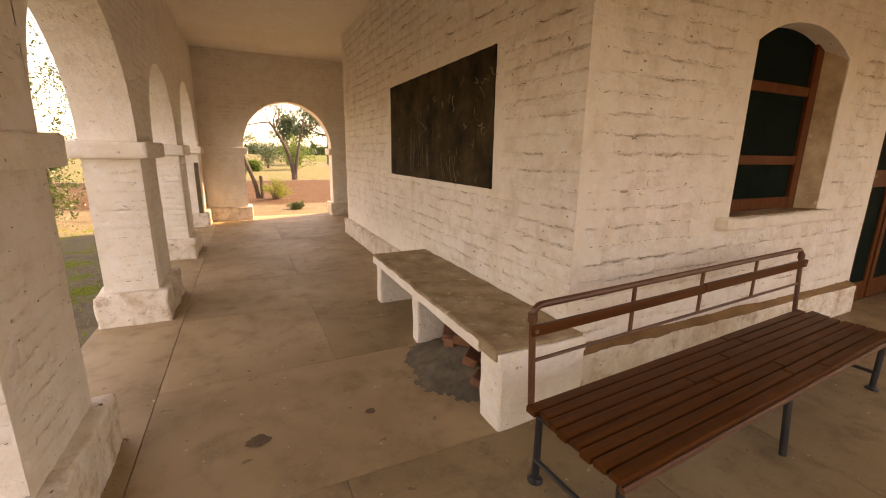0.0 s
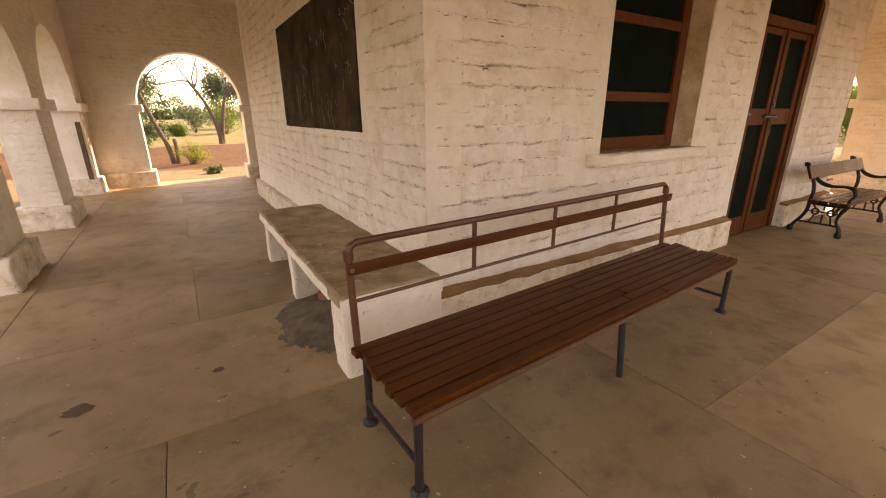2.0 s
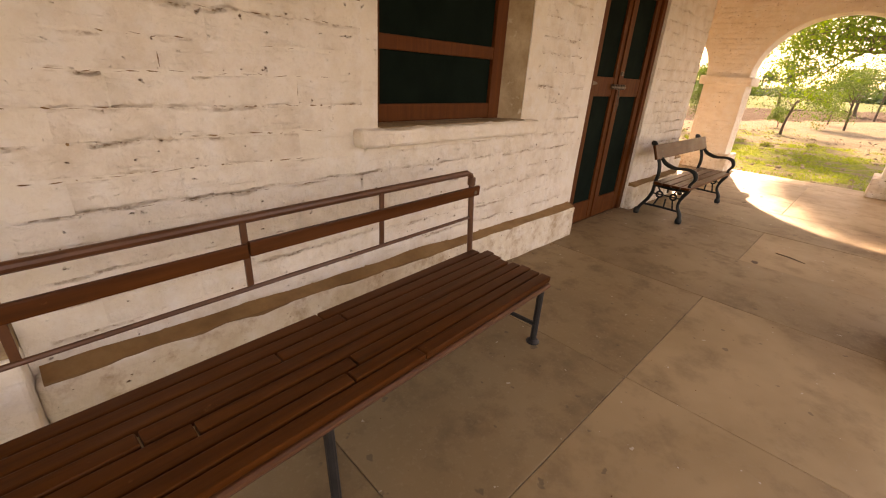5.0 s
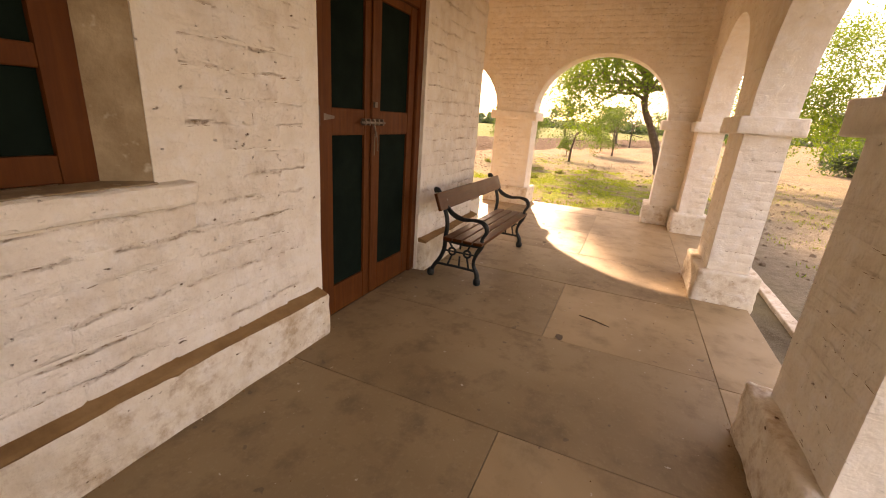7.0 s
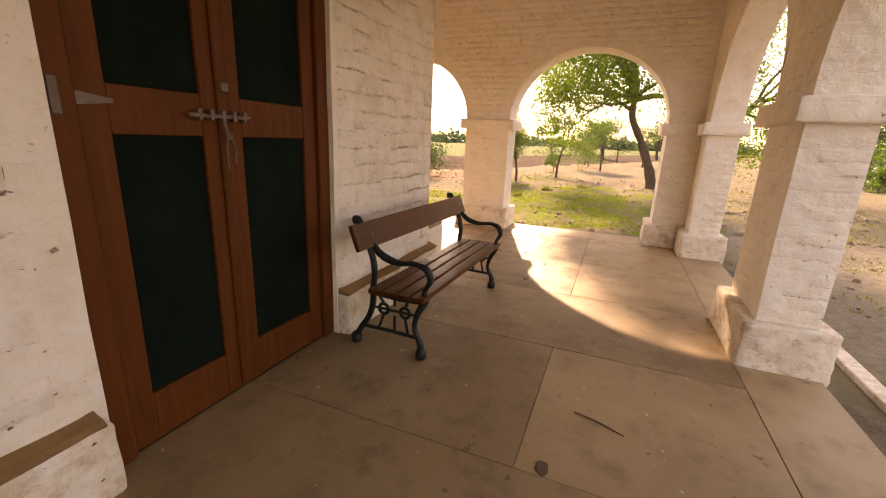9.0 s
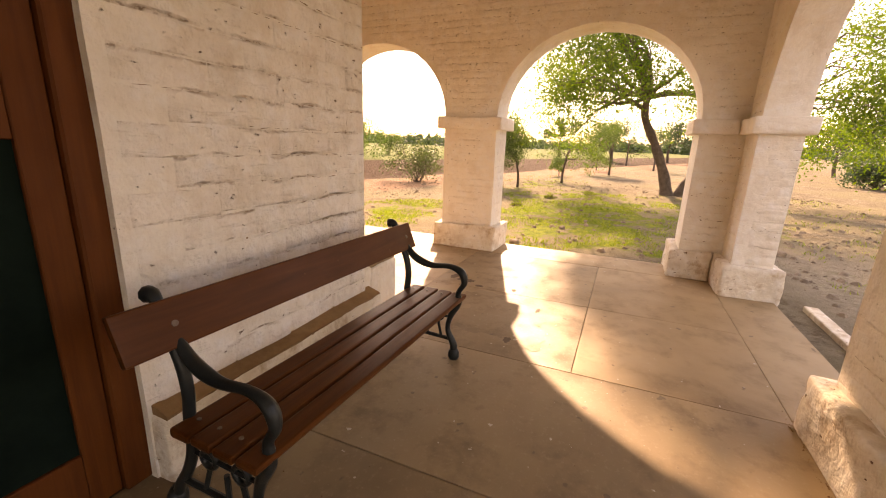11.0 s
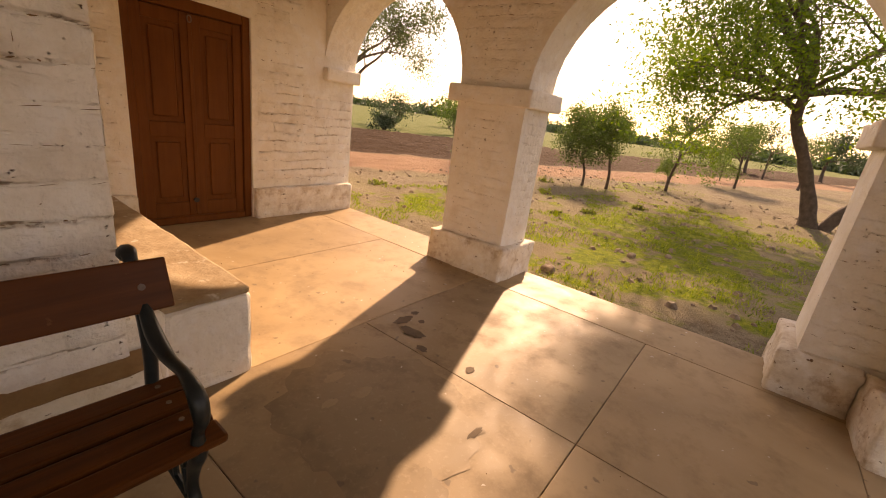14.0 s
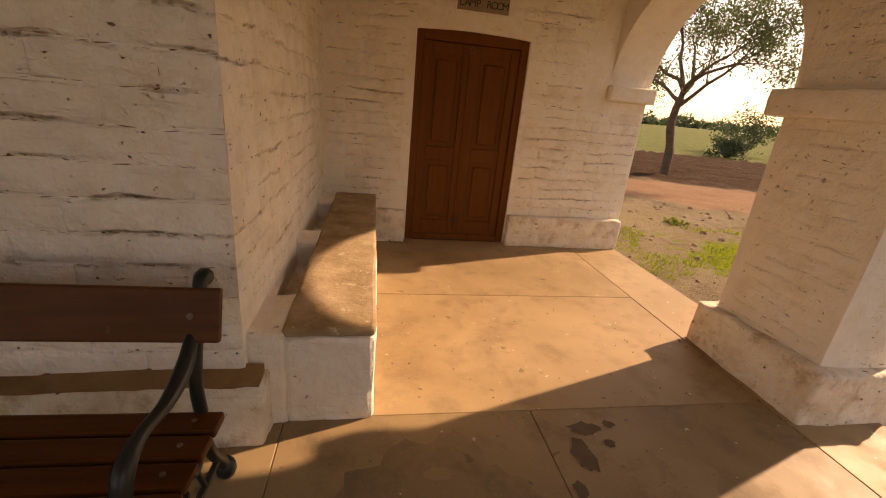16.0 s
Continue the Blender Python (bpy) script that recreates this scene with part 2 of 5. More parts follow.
# ---- building helpers ----
def part(name, bm, material, parent=None, label="", smooth=False):
    me = bpy.data.meshes.new(name)
    bmesh.ops.recalc_face_normals(bm, faces=bm.faces)
    bm.to_mesh(me)
    bm.free()
    if smooth:
        for p in me.polygons:
            p.use_smooth = True
    me.materials.append(material)
    ob = new(name, me)
    if parent is not None:
        ob.parent = parent
    if label:
        ob["label"] = label
    return ob


def thing(name, label, category, at=(0, 0, 0), rz=0, group="", kind=""):
    e = new(name)
    e.matrix_basis = pose(*at, 0, 0, rz)
    e.empty_display_size = 0.1
    return tagged(e, label, category, group, kind)


def add_box(bm, lo, hi, bevel=0.0, seg=1, wobble=0.0):
    g = bmesh.ops.create_cube(bm, size=1.0)
    vs = g["verts"]
    c = [(a + b) / 2 for a, b in zip(lo, hi)]
    d = [b - a for a, b in zip(lo, hi)]
    for v in vs:
        v.co = Vector((c[i] + v.co[i] * d[i] + random.uniform(-wobble, wobble) for i in range(3)))
    if bevel:
        es = list({e for v in vs for e in v.link_edges})
        bmesh.ops.bevel(bm, geom=es, offset=bevel, segments=seg, affect="EDGES", profile=0.6)
    return bm


def box(lo, hi, bevel=0.0, seg=1, wobble=0.0):
    return add_box(bmesh.new(), lo, hi, bevel, seg, wobble)


def rough_block(lo, hi, cell=0.12, amp=0.008, round_r=0.03):
    """A hand-plastered block: subdivided, rounded and uneven."""
    bm = bmesh.new()
    lo, hi = Vector(lo), Vector(hi)
    d = hi - lo
    n = [max(2, min(28, int(round(d[i] / cell)))) for i in range(3)]
    r = [min(round_r / d[i], 0.3) for i in range(3)]

    def line(i):
        return [0.0, r[i]] + [k / n[i] for k in range(1, n[i]) if r[i] * 1.5 < k / n[i] < 1 - r[i] * 1.5] + [1 - r[i], 1.0]
    L = [line(i) for i in range(3)]
    made = {}

    def vert(f):
        key = tuple(round(x, 5) for x in f)
        if key not in made:
            p = Vector((lo[i] + d[i] * f[i] for i in range(3)))
            ends = [i for i in range(3) if f[i] in (0.0, 1.0)]
            if len(ends) >= 2:
                k = round_r * (0.30 if len(ends) == 2 else 0.42)
                for i in ends:
                    p[i] += k if f[i] == 0.0 else -k
            q = noise.noise_vector(p * 5.0) * amp + noise.noise_vector(p * 17.0) * amp * 0.5
            if f[2] == 0.0:
                q.z = 0
            made[key] = bm.verts.new(p + q)
        return made[key]
    for ax in range(3):
        u, w = [i for i in range(3) if i != ax]
        for end in (0.0, 1.0):
            for a0, a1 in zip(L[u], L[u][1:]):
                for b0, b1 in zip(L[w], L[w][1:]):
                    fs = []
                    for a, b in ((a0, b0), (a1, b0), (a1, b1), (a0, b1)):
                        f = [0.0] * 3
                        f[ax], f[u], f[w] = end, a, b
                        fs.append(vert(f))
                    bm.faces.new(fs)
    return bm


def add_tube(bm, pts, radii, sides=8, cap=True):
    """A tube along points; radii one number or one a point."""
    pts = [Vector(p) for p in pts]
    if isinstance(radii, (int, float)):
        radii = [radii] * len(pts)
    rings = []
    side = None
    for i, p in enumerate(pts):
        t = (pts[min(i + 1, len(pts) - 1)] - pts[max(i - 1, 0)]).normalized()
        if side is None:
            side = t.cross(Vector((0, 0, 1)) if abs(t.z) < 0.9 else Vector((1, 0, 0))).normalized()
        side = (side - t * side.dot(t)).normalized()
        up = t.cross(side)
        rings.append([bm.verts.new(p + (side * math.cos(a) + up * math.sin(a)) * radii[i]) for a in (k * math.tau / sides for k in range(sides))])
    for r0, r1 in zip(rings, rings[1:]):
        for k in range(sides):
            bm.faces.new((r0[k], r0[(k + 1) % sides], r1[(k + 1) % sides], r1[k]))
    if cap:
        bm.faces.new(rings[0][::-1])
        bm.faces.new(rings[-1])
    return bm


def tube(pts, radii, sides=8):
    return add_tube(bmesh.new(), pts, radii, sides)


def arch_wall(origin, u, inward, length, thick, top, openings, cell=0.35):
    """A wall along u from origin, its back at inward * thick, with openings (u0, u1, sill, spring, rise): round or segmental heads."""
    bm = bmesh.new()
    o, u, w = Vector(origin), Vector(u), Vector(inward)

    def P(a, z, back):
        p = o + u * a + w * (thick if back else 0)
        p.z += z
        j = 0.006
        n = noise.noise_vector(p * 2.3) * j
        if 0 < a < length and 0 < z < top:
            p += n
        return p

    def quad(*cs):
        bm.faces.new([bm.verts.new(c) for c in cs])

    def panel(a0, a1, za, zb0, zb1):
        """both faces, from za up to zb0 at a0 and zb1 at a1"""
        quad(P(a0, za, 0), P(a1, za, 0), P(a1, zb1, 0), P(a0, zb0, 0))
        quad(P(a1, za, 1), P(a0, za, 1), P(a0, zb0, 1), P(a1, zb1, 1))

    def solid(a0, a1, z0, z1):
        na, nz = max(1, round((a1 - a0) / cell)), max(1, round((z1 - z0) / cell))
        for i in range(na):
            for k in range(nz):
                b0, b1 = a0 + (a1 - a0) * i / na, a0 + (a1 - a0) * (i + 1) / na
                c0, c1 = z0 + (z1 - z0) * k / nz, z0 + (z1 - z0) * (k + 1) / nz
                panel(b0, b1, c0, c1, c1)
    at = 0.0
    for u0, u1, sill, spring, rise in sorted(openings):
        if u0 > at:
            solid(at, u0, 0, top)
        if sill > 0:
            solid(u0, u1, 0, sill)
            quad(P(u0, sill, 0), P(u1, sill, 0), P(u1, sill, 1), P(u0, sill, 1))
        n = 20
        half, mid = (u1 - u0) / 2, (u0 + u1) / 2
        arc = []
        for k in range(n + 1):
            f = math.cos(math.pi * (1 - k / n))
            if rise >= half * 0.9:
                z = spring + rise * math.sqrt(max(0, 1 - f * f))
            else:
                R = (half * half + rise * rise) / (2 * rise)
                z = spring + rise - R + math.sqrt(R * R - (f * half) ** 2)
            arc.append((mid + f * half, z))
        for (a0, z0), (a1, z1) in zip(arc, arc[1:]):
            for b in (0, 1):
                cs = [P(a0, z0, b), P(a1, z1, b), P(a1, top, b), P(a0, top, b)]
                quad(*(cs if not b else cs[::-1]))
            quad(P(a0, z0, 0), P(a0, z0, 1), P(a1, z1, 1), P(a1, z1, 0))
        nz = max(1, round((spring - sill) / cell))
        for k in range(nz):
            c0, c1 = sill + (spring - sill) * k / nz, sill + (spring - sill) * (k + 1) / nz
            quad(P(u0, c0, 0), P(u0, c0, 1), P(u0, c1, 1), P(u0, c1, 0))
            quad(P(u1, c0, 1), P(u1, c0, 0), P(u1, c1, 0), P(u1, c1, 1))
        at = u1
    if at < length:
        solid(at, length, 0, top)
    quad(P(0, 0, 0), P(0, top, 0), P(0, top, 1), P(0, 0, 1))
    quad(P(length, 0, 1), P(length, top, 1), P(length, top, 0), P(length, 0, 0))
    quad(P(0, top, 0), P(length, top, 0), P(length, top, 1), P(0, top, 1))
    bmesh.ops.remove_doubles(bm, verts=bm.verts, dist=0.0015)
    return bm


def structure(name, bm, mat, label, category, smooth=False):
    return tagged(part(name, bm, mat, None, "", smooth), label, category, kind="structure")


# ---- the plan, in metres ----
CEIL = 3.78          # veranda ceiling
BX, BY = 6.92, 6.55  # the main block: x 0 to BX, y 0 to BY
SPRING, CAPB = 1.69, 1.54
TH = 0.42            # thickness of an arcade
TS = 0.34            # thickness of the south arcade
GROUND = -0.14
WALL_LABEL = "whitewashed brick wall with uneven courses and brown stains"

# main block
WIN = (1.62, 2.98, 1.155, 2.47, 0.20)
DOOR = (4.00, 5.43, 0.0, 2.66, 0.22)
wall_south = structure("wall_south", arch_wall((0, 0, 0), (1, 0, 0), (0, 1, 0), BX, 0.45, CEIL, [WIN, DOOR]), M_WALL, WALL_LABEL, "wall")
wall_west = structure("wall_west", arch_wall((0, BY, 0), (0, -1, 0), (1, 0, 0), BY - 0.45, 0.45, CEIL, []), M_WALL, WALL_LABEL, "wall")
wall_east = structure("wall_east", arch_wall((BX, 0.45, 0), (0, 1, 0), (-1, 0, 0), BY - 0.45, 0.45, CEIL, []), M_WALL, WALL_LABEL, "wall")
wall_north = structure("wall_north", arch_wall((BX - 0.45, BY, 0), (-1, 0, 0), (0, -1, 0), BX - 0.9, 0.45, CEIL, []), M_WALL, WALL_LABEL, "wall")

# lamp room in the east veranda
LY = 2.70
LDOOR = (7.77 - BX, 8.87 - BX, 0.0, 2.055, 0.02)
wall_lamp_room = structure("wall_lamp_room", arch_wall((BX, LY, 0), (1, 0, 0), (0, 1, 0), 10.20 - BX, 0.40, CEIL, [LDOOR]), M_WALL, WALL_LABEL, "wall")

# arcades: openings between the shafts of the piers
AX, AY, AE = -2.73, -2.64, 9.77   # inner faces: west, south, east
AN = 8.97                          # inner face of the north end wall


def arch(u0, u1):
    return (u0, u1, 0.0, SPRING, (u1 - u0) / 2 * 1.0)


west_piers = [(AY, -1.87), (-0.15, 0.56), (2.62, 3.38), (5.24, 6.00), (8.24, 8.97)]
south_piers = [(AX, -1.92), (0.48, 1.14), (3.50, 4.18), (6.33, 6.98), (9.31, AE)]
east_piers = [(AY, -2.23), (-0.035, 0.665)]
west_open = [arch(a[1] - AY + TH, b[0] - AY + TH) for a, b in zip(west_piers, west_piers[1:])]
arcade_west = structure("wall_arcade_west", arch_wall((AX, AY - TH, 0), (0, 1, 0), (-1, 0, 0), AN + TH - AY + TH, TH, CEIL, west_open), M_WALL, "whitewashed brick arcade with round arches on square piers", "arcade")
south_open = [arch(a[1] - AX, b[0] - AX) for a, b in zip(south_piers, south_piers[1:])]
arcade_south = structure("wall_arcade_south", arch_wall((AX, AY, 0), (1, 0, 0), (0, -1, 0), AE - AX, TS, CEIL, south_open), M_WALL, "whitewashed brick arcade with round arches on square piers", "arcade")
east_open = [(-2.23 - AY + TH, -0.035 - AY + TH, 0.0, SPRING, 0.995), (0.665 - AY + TH, LY + 0.02 - AY + TH, 0.0, SPRING, 0.93)]
arcade_east = structure("wall_arcade_east", arch_wall((AE, AY - TH, 0), (0, 1, 0), (1, 0, 0), LY + 0.1 - AY + TH, TH + 0.05, CEIL, east_open), M_WALL, "whitewashed brick arcade with round arches on square piers", "arcade")
north_open = [(-1.85 - AX, 0.17 - AX, 0.0, SPRING, 1.07)]
arcade_north = structure("wall_arcade_north", arch_wall((AX, AN, 0), (1, 0, 0), (0, 1, 0), 10.2 - AX, TH, CEIL, north_open), M_WALL, "whitewashed brick end wall with one round arch", "arcade")
wall_closing = structure("wall_lamp_side", arch_wall((9.8, LY + 0.4, 0), (0, 1, 0), (1, 0, 0), AN - LY - 0.4, 0.4, CEIL, []), M_WALL, WALL_LABEL, "wall")

# bases and imposts of the piers
def dress(parent, x0, x1, y0, y1, sides, cap=True, base=True, h=0.31):
    """base and impost round a pier's shaft; sides: how far they stand proud on -x, +x, -y, +y"""
    a, b, c, d = sides
    if base:
        part("pier_base", rough_block((x0 - a, y0 - c, -0.1), (x1 + b, y1 + d, h), 0.05, 0.019, 0.020), M_PLINTH, parent, "stained whitewashed base course", True)
    if cap:
        part("impost", rough_block((x0 - a * 0.9, y0 - c * 0.9, CAPB), (x1 + b * 0.9, y1 + d * 0.9, SPRING), 0.05, 0.010, 0.014), M_WALL, parent, "", True)


E8 = 0.085
for y0, y1 in west_piers[1:4]:
    dress(arcade_west, AX - TH, AX, y0, y1, (E8, E8, E8, E8))
dress(arcade_west, AX - TH, AX, 8.24, AN, (E8, E8, E8, -0.01))
dress(arcade_west, AX - TH, AX, AY, -1.87, (E8, E8, -0.01, E8))
for x0, x1 in south_piers[1:4]:
    dress(arcade_south, x0, x1, AY - TS, AY, (E8, E8, E8, E8))
dress(arcade_south, AX, -1.92, AY - TS, AY, (-0.01, E8, E8, E8))
dress(arcade_south, 9.31, AE, AY - TS, AY, (E8, -0.01, E8, E8))
dress(arcade_east, AE, AE + TH + 0.05, AY, -2.23, (E8, E8, -0.09, E8))
dress(arcade_east, AE, AE + TH + 0.05, -0.035, 0.665, (E8, E8, E8, E8))
dress(arcade_north, AX, -1.85, AN, AN + TH, (-0.01, E8, E8, E8))
dress(arcade_north, 0.17, 0.89, AN, AN + TH, (E8, 0.0, E8, E8))
part("impost", rough_block((AE - 0.02, LY - 0.09, CAPB + 0.06), (10.26, LY + 0.05, SPRING + 0.06), 0.1, 0.006, 0.02), M_WALL, wall_lamp_room)

# plinth course along the block
PL = 0.085
def fillet(lo, hi):
    """a sloping strip of mud between the ledge and the wall behind it, uneven along its length"""
    along_x = hi[0] - lo[0] > hi[1] - lo[1]
    length = hi[0] - lo[0] if along_x else hi[1] - lo[1]
    n = max(3, int(length / 0.05))
    bm, prev = bmesh.new(), None
    for k in range(n + 1):
        a = length * (0.006 + 0.988 * k / n)
        q = noise.noise(Vector((a * 4.0, lo[0], lo[1]))) + 0.5 * noise.noise(Vector((a * 17.0, lo[1], 3.0)))
        w, h = PL - 0.004 + 0.010 * q, 0.034 + 0.022 * noise.noise(Vector((a * 2.3, 5.0, lo[0])))
        ring = []
        for f, g in ((-0.02, -0.03), (-0.02, h + 0.006), (w * 0.35, h * 0.72 + 0.006 * q), (w * 0.8, h * 0.22 + 0.005), (w, 0.002), (w - 0.01, -0.03)):
            if along_x:
                pt = (lo[0] + a, (0.0 if lo[1] < 1 else LY) - f, hi[2] + g)
            else:
                pt = ((0.0 - f) if lo[0] < 1 else BX + f, lo[1] + a, hi[2] + g)
            ring.append(bm.verts.new(pt))
        if prev:
            for i in range(6):
                bm.faces.new((prev[i], prev[(i + 1) % 6], ring[(i + 1) % 6], ring[i]))
        else:
            bm.faces.new(ring)
        prev = ring
    bm.faces.new(prev)
    return bm


def plinth(lo, hi, parent):
    p = part("plinth", rough_block(lo, hi, 0.09, 0.012, 0.022), M_PLINTH, parent, "worn dusty plinth course", True)
    if parent is wall_south:
        part("dust", fillet(lo, hi), M_DUST, p, "brown mud and dust sloping up from the ledge")
    return p
plinth((0.0, -PL, -0.05), (3.98, 0.08, 0.30), wall_south)
plinth((5.44, -PL, -0.05), (7.0, 0.08, 0.30), wall_south)
plinth((-PL, 0.0, -0.05), (0.08, BY, 0.29), wall_west)
plinth((BX - 0.08, -0.02, -0.05), (BX + PL, LY, 0.30), wall_east)
plinth((7.46, LY - 0.08, -0.05), (7.76, LY + 0.08, 0.34), wall_lamp_room)
plinth((8.88, LY - 0.08, -0.05), (10.23, LY + 0.08, 0.34), wall_lamp_room)

# ceiling and roof
structure("ceiling", box((AX - TH, AY - TH, CEIL), (10.25, AN + TH, CEIL + 0.2)), M_CEIL, "pale limewashed flat veranda ceiling", "ceiling")

# floor bed; its slabs come last
floor = structure("floor", box((-3.25, -3.03, -0.5), (10.22, AN + 0.5, -0.03)), M_JOINT, "worn buff cement slab floor with dark joints", "floor")

# ---- window and doors in the walls ----
def window_1():
    w = thing("window_1", "brown framed window with dark green gauze panels", "window", kind="structure")
    y0, y1 = 0.13, 0.19
    x0, x1, z0, z1 = 1.60, 2.85, 1.155, 2.70
    for nm, lo, hi in (("stile", (x0, y0, z0), (x0 + 0.13, y1, z1)), ("stile", (x1 - 0.12, y0, z0), (x1, y1, z1)),
                       ("rail", (x0 + 0.13, y0 + 0.004, z0 + 0.01), (x1 - 0.12, y1, z0 + 0.115)),
                       ("rail", (x0 + 0.13, y0 + 0.004, 1.565), (x1 - 0.12, y1, 1.645)),
                       ("rail", (x0 + 0.13, y0 + 0.004, 2.16), (x1 - 0.12, y1, 2.24))):
        part(nm, box(lo, hi, 0.006, 2), M_BROWN, w)
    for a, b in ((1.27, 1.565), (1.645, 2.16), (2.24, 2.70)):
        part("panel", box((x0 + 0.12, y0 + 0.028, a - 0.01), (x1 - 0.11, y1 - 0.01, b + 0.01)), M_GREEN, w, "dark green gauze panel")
    sill = part("window_sill", rough_block((1.46, -0.09, 1.06), (3.11, 0.13, 1.158), 0.06, 0.012, 0.02), M_WALL, w, "chipped whitewashed projecting sill")
    part("sill_top", rough_block((1.63, -0.04, 1.157), (2.97, 0.13, 1.165), 0.1, 0.002, 0.003), M_LEDGE, w, "dusty cement sill top")
    # plastered reveal, splayed from the wall's face in to the frame
    rv = bmesh.new()
    n = 14
    rows = []
    for k in range(n + 1):
        z = 1.158 + (2.56 - 1.158) * k / n
        q = noise.noise(Vector((1.0, 2.0, z * 5.0))) * 0.006
        rows.append([rv.verts.new(p) for p in ((2.984, 0.004, z), (2.93 + q, 0.045, z), (2.845 + q, 0.134, z), (2.995, 0.134, z))])
    for a, b in zip(rows, rows[1:]):
        for i in range(4):
            rv.faces.new((a[i], a[(i + 1) % 4], b[(i + 1) % 4], b[i]))
    rv.faces.new(rows[0])
    rv.faces.new(rows[-1])
    # brown colour holds both the plaster's dirt and the recess's shade
    part("reveal", rv, M_LEDGE, w, "dirty plaster reveal beside the frame, shade in its brown")
    return w


window_1()


def leaf(parent, x0, x1, y0, z_top, mat, panels, stile, panel_mat, back=0.045):
    """one door leaf: stiles, rails between the panels, and the panels set back"""
    d = part("door_leaf", box((x0, y0, 0.006), (x0 + stile, y0 + back, z_top), 0.004), mat, parent)
    part("stile", box((x1 - stile, y0, 0.006), (x1, y0 + back, z_top), 0.004), mat, d)
    edges = [0.006] + [e for p in panels for e in p] + [z_top]
    for a, b in zip(edges[0::2], edges[1::2]):
        part("rail", box((x0 + stile, y0 + 0.003, a), (x1 - stile, y0 + back, b), 0.004), mat, d)
    for a, b in panels:
        part("panel", box((x0 + stile - 0.01, y0 + 0.02, a - 0.01), (x1 - stile + 0.01, y0 + back - 0.006, b + 0.01)), panel_mat, d)
    return d


def door_1():
    d = thing("door_1", "closed double door, brown stiles and dark green panels", "door", kind="structure")
    x0, x1 = 3.99, 5.44
    part("door_frame", box((x0, 0.035, 0), (x0 + 0.11, 0.15, 2.84), 0.008), M_BROWN, d)
    part("door_frame", box((x1 - 0.10, 0.035, 0), (x1, 0.15, 2.84), 0.008), M_BROWN, d)
    part("transom", box((x0 + 0.11, 0.04, 2.34), (x1 - 0.10, 0.15, 2.44), 0.008), M_BROWN, d)
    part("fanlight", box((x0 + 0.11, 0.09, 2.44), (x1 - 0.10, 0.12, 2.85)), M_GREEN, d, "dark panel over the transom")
    mid = 4.69
    pans = [(0.235, 1.33), (1.51, 2.27)]
    left = leaf(d, x0 + 0.113, mid - 0.003, 0.062, 2.335, M_BROWN, pans, 0.105, M_GREEN)
    right = leaf(d, mid + 0.003, x1 - 0.103, 0.062, 2.335, M_BROWN, pans, 0.10, M_GREEN)
    part("cover_strip", box((mid - 0.035, 0.046, 0.02), (mid + 0.02, 0.063, 2.33), 0.006), M_BROWN, d)
    # sliding bolt with its staples and hanging chain
    bolt = part("bolt", tube([(mid - 0.19, 0.035, 1.420), (mid + 0.13, 0.035, 1.420)], 0.009, 8), M_STEEL, d, "rusty sliding bolt")
    for k in range(5):
        part("staple", box((mid - 0.15 + k * 0.06, 0.026, 1.400), (mid - 0.13 + k * 0.06, 0.064, 1.448), 0.004), M_STEEL, bolt)
    part("hasp", tube([(mid - 0.03, 0.03, 1.410), (mid - 0.02, 0.022, 1.360), (mid + 0.0, 0.028, 1.320), (mid - 0.015, 0.03, 1.340)], 0.008, 6), M_STEEL, bolt)
    part("chain", tube([(mid - 0.01, 0.03, 1.330), (mid - 0.02, 0.03, 1.270), (mid - 0.016, 0.032, 1.180)], 0.004, 5), M_STEEL, bolt)
    part("chain", tube([(mid + 0.01, 0.03, 1.350), (mid + 0.03, 0.03, 1.250), (mid + 0.02, 0.03, 1.220), (mid + 0.03, 0.03, 1.210)], 0.004, 5), M_STEEL, bolt)
    part("latch", box((mid - 0.02, 0.03, 1.530), (mid + 0.02, 0.05, 1.570), 0.004), M_STEEL, d)
    part("hinge", box((x0 + 0.03, 0.027, 1.390), (x0 + 0.06, 0.04, 1.510), 0.003), M_STEEL, d, "old strap hinge")
    hs = bmesh.new()
    vs = [hs.verts.new(p) for p in ((x0 + 0.06, 0.048, 1.480), (x0 + 0.23, 0.052, 1.455), (x0 + 0.23, 0.052, 1.440), (x0 + 0.06, 0.048, 1.420))]
    f = hs.faces.new(vs)
    ex = bmesh.ops.extrude_face_region(hs, geom=[f])
    bmesh.ops.translate(hs, verts=[v for v in ex["geom"] if isinstance(v, bmesh.types.BMVert)], vec=(0, 0.016, 0))
    part("strap", hs, M_STEEL, d)
    return d


door_1()


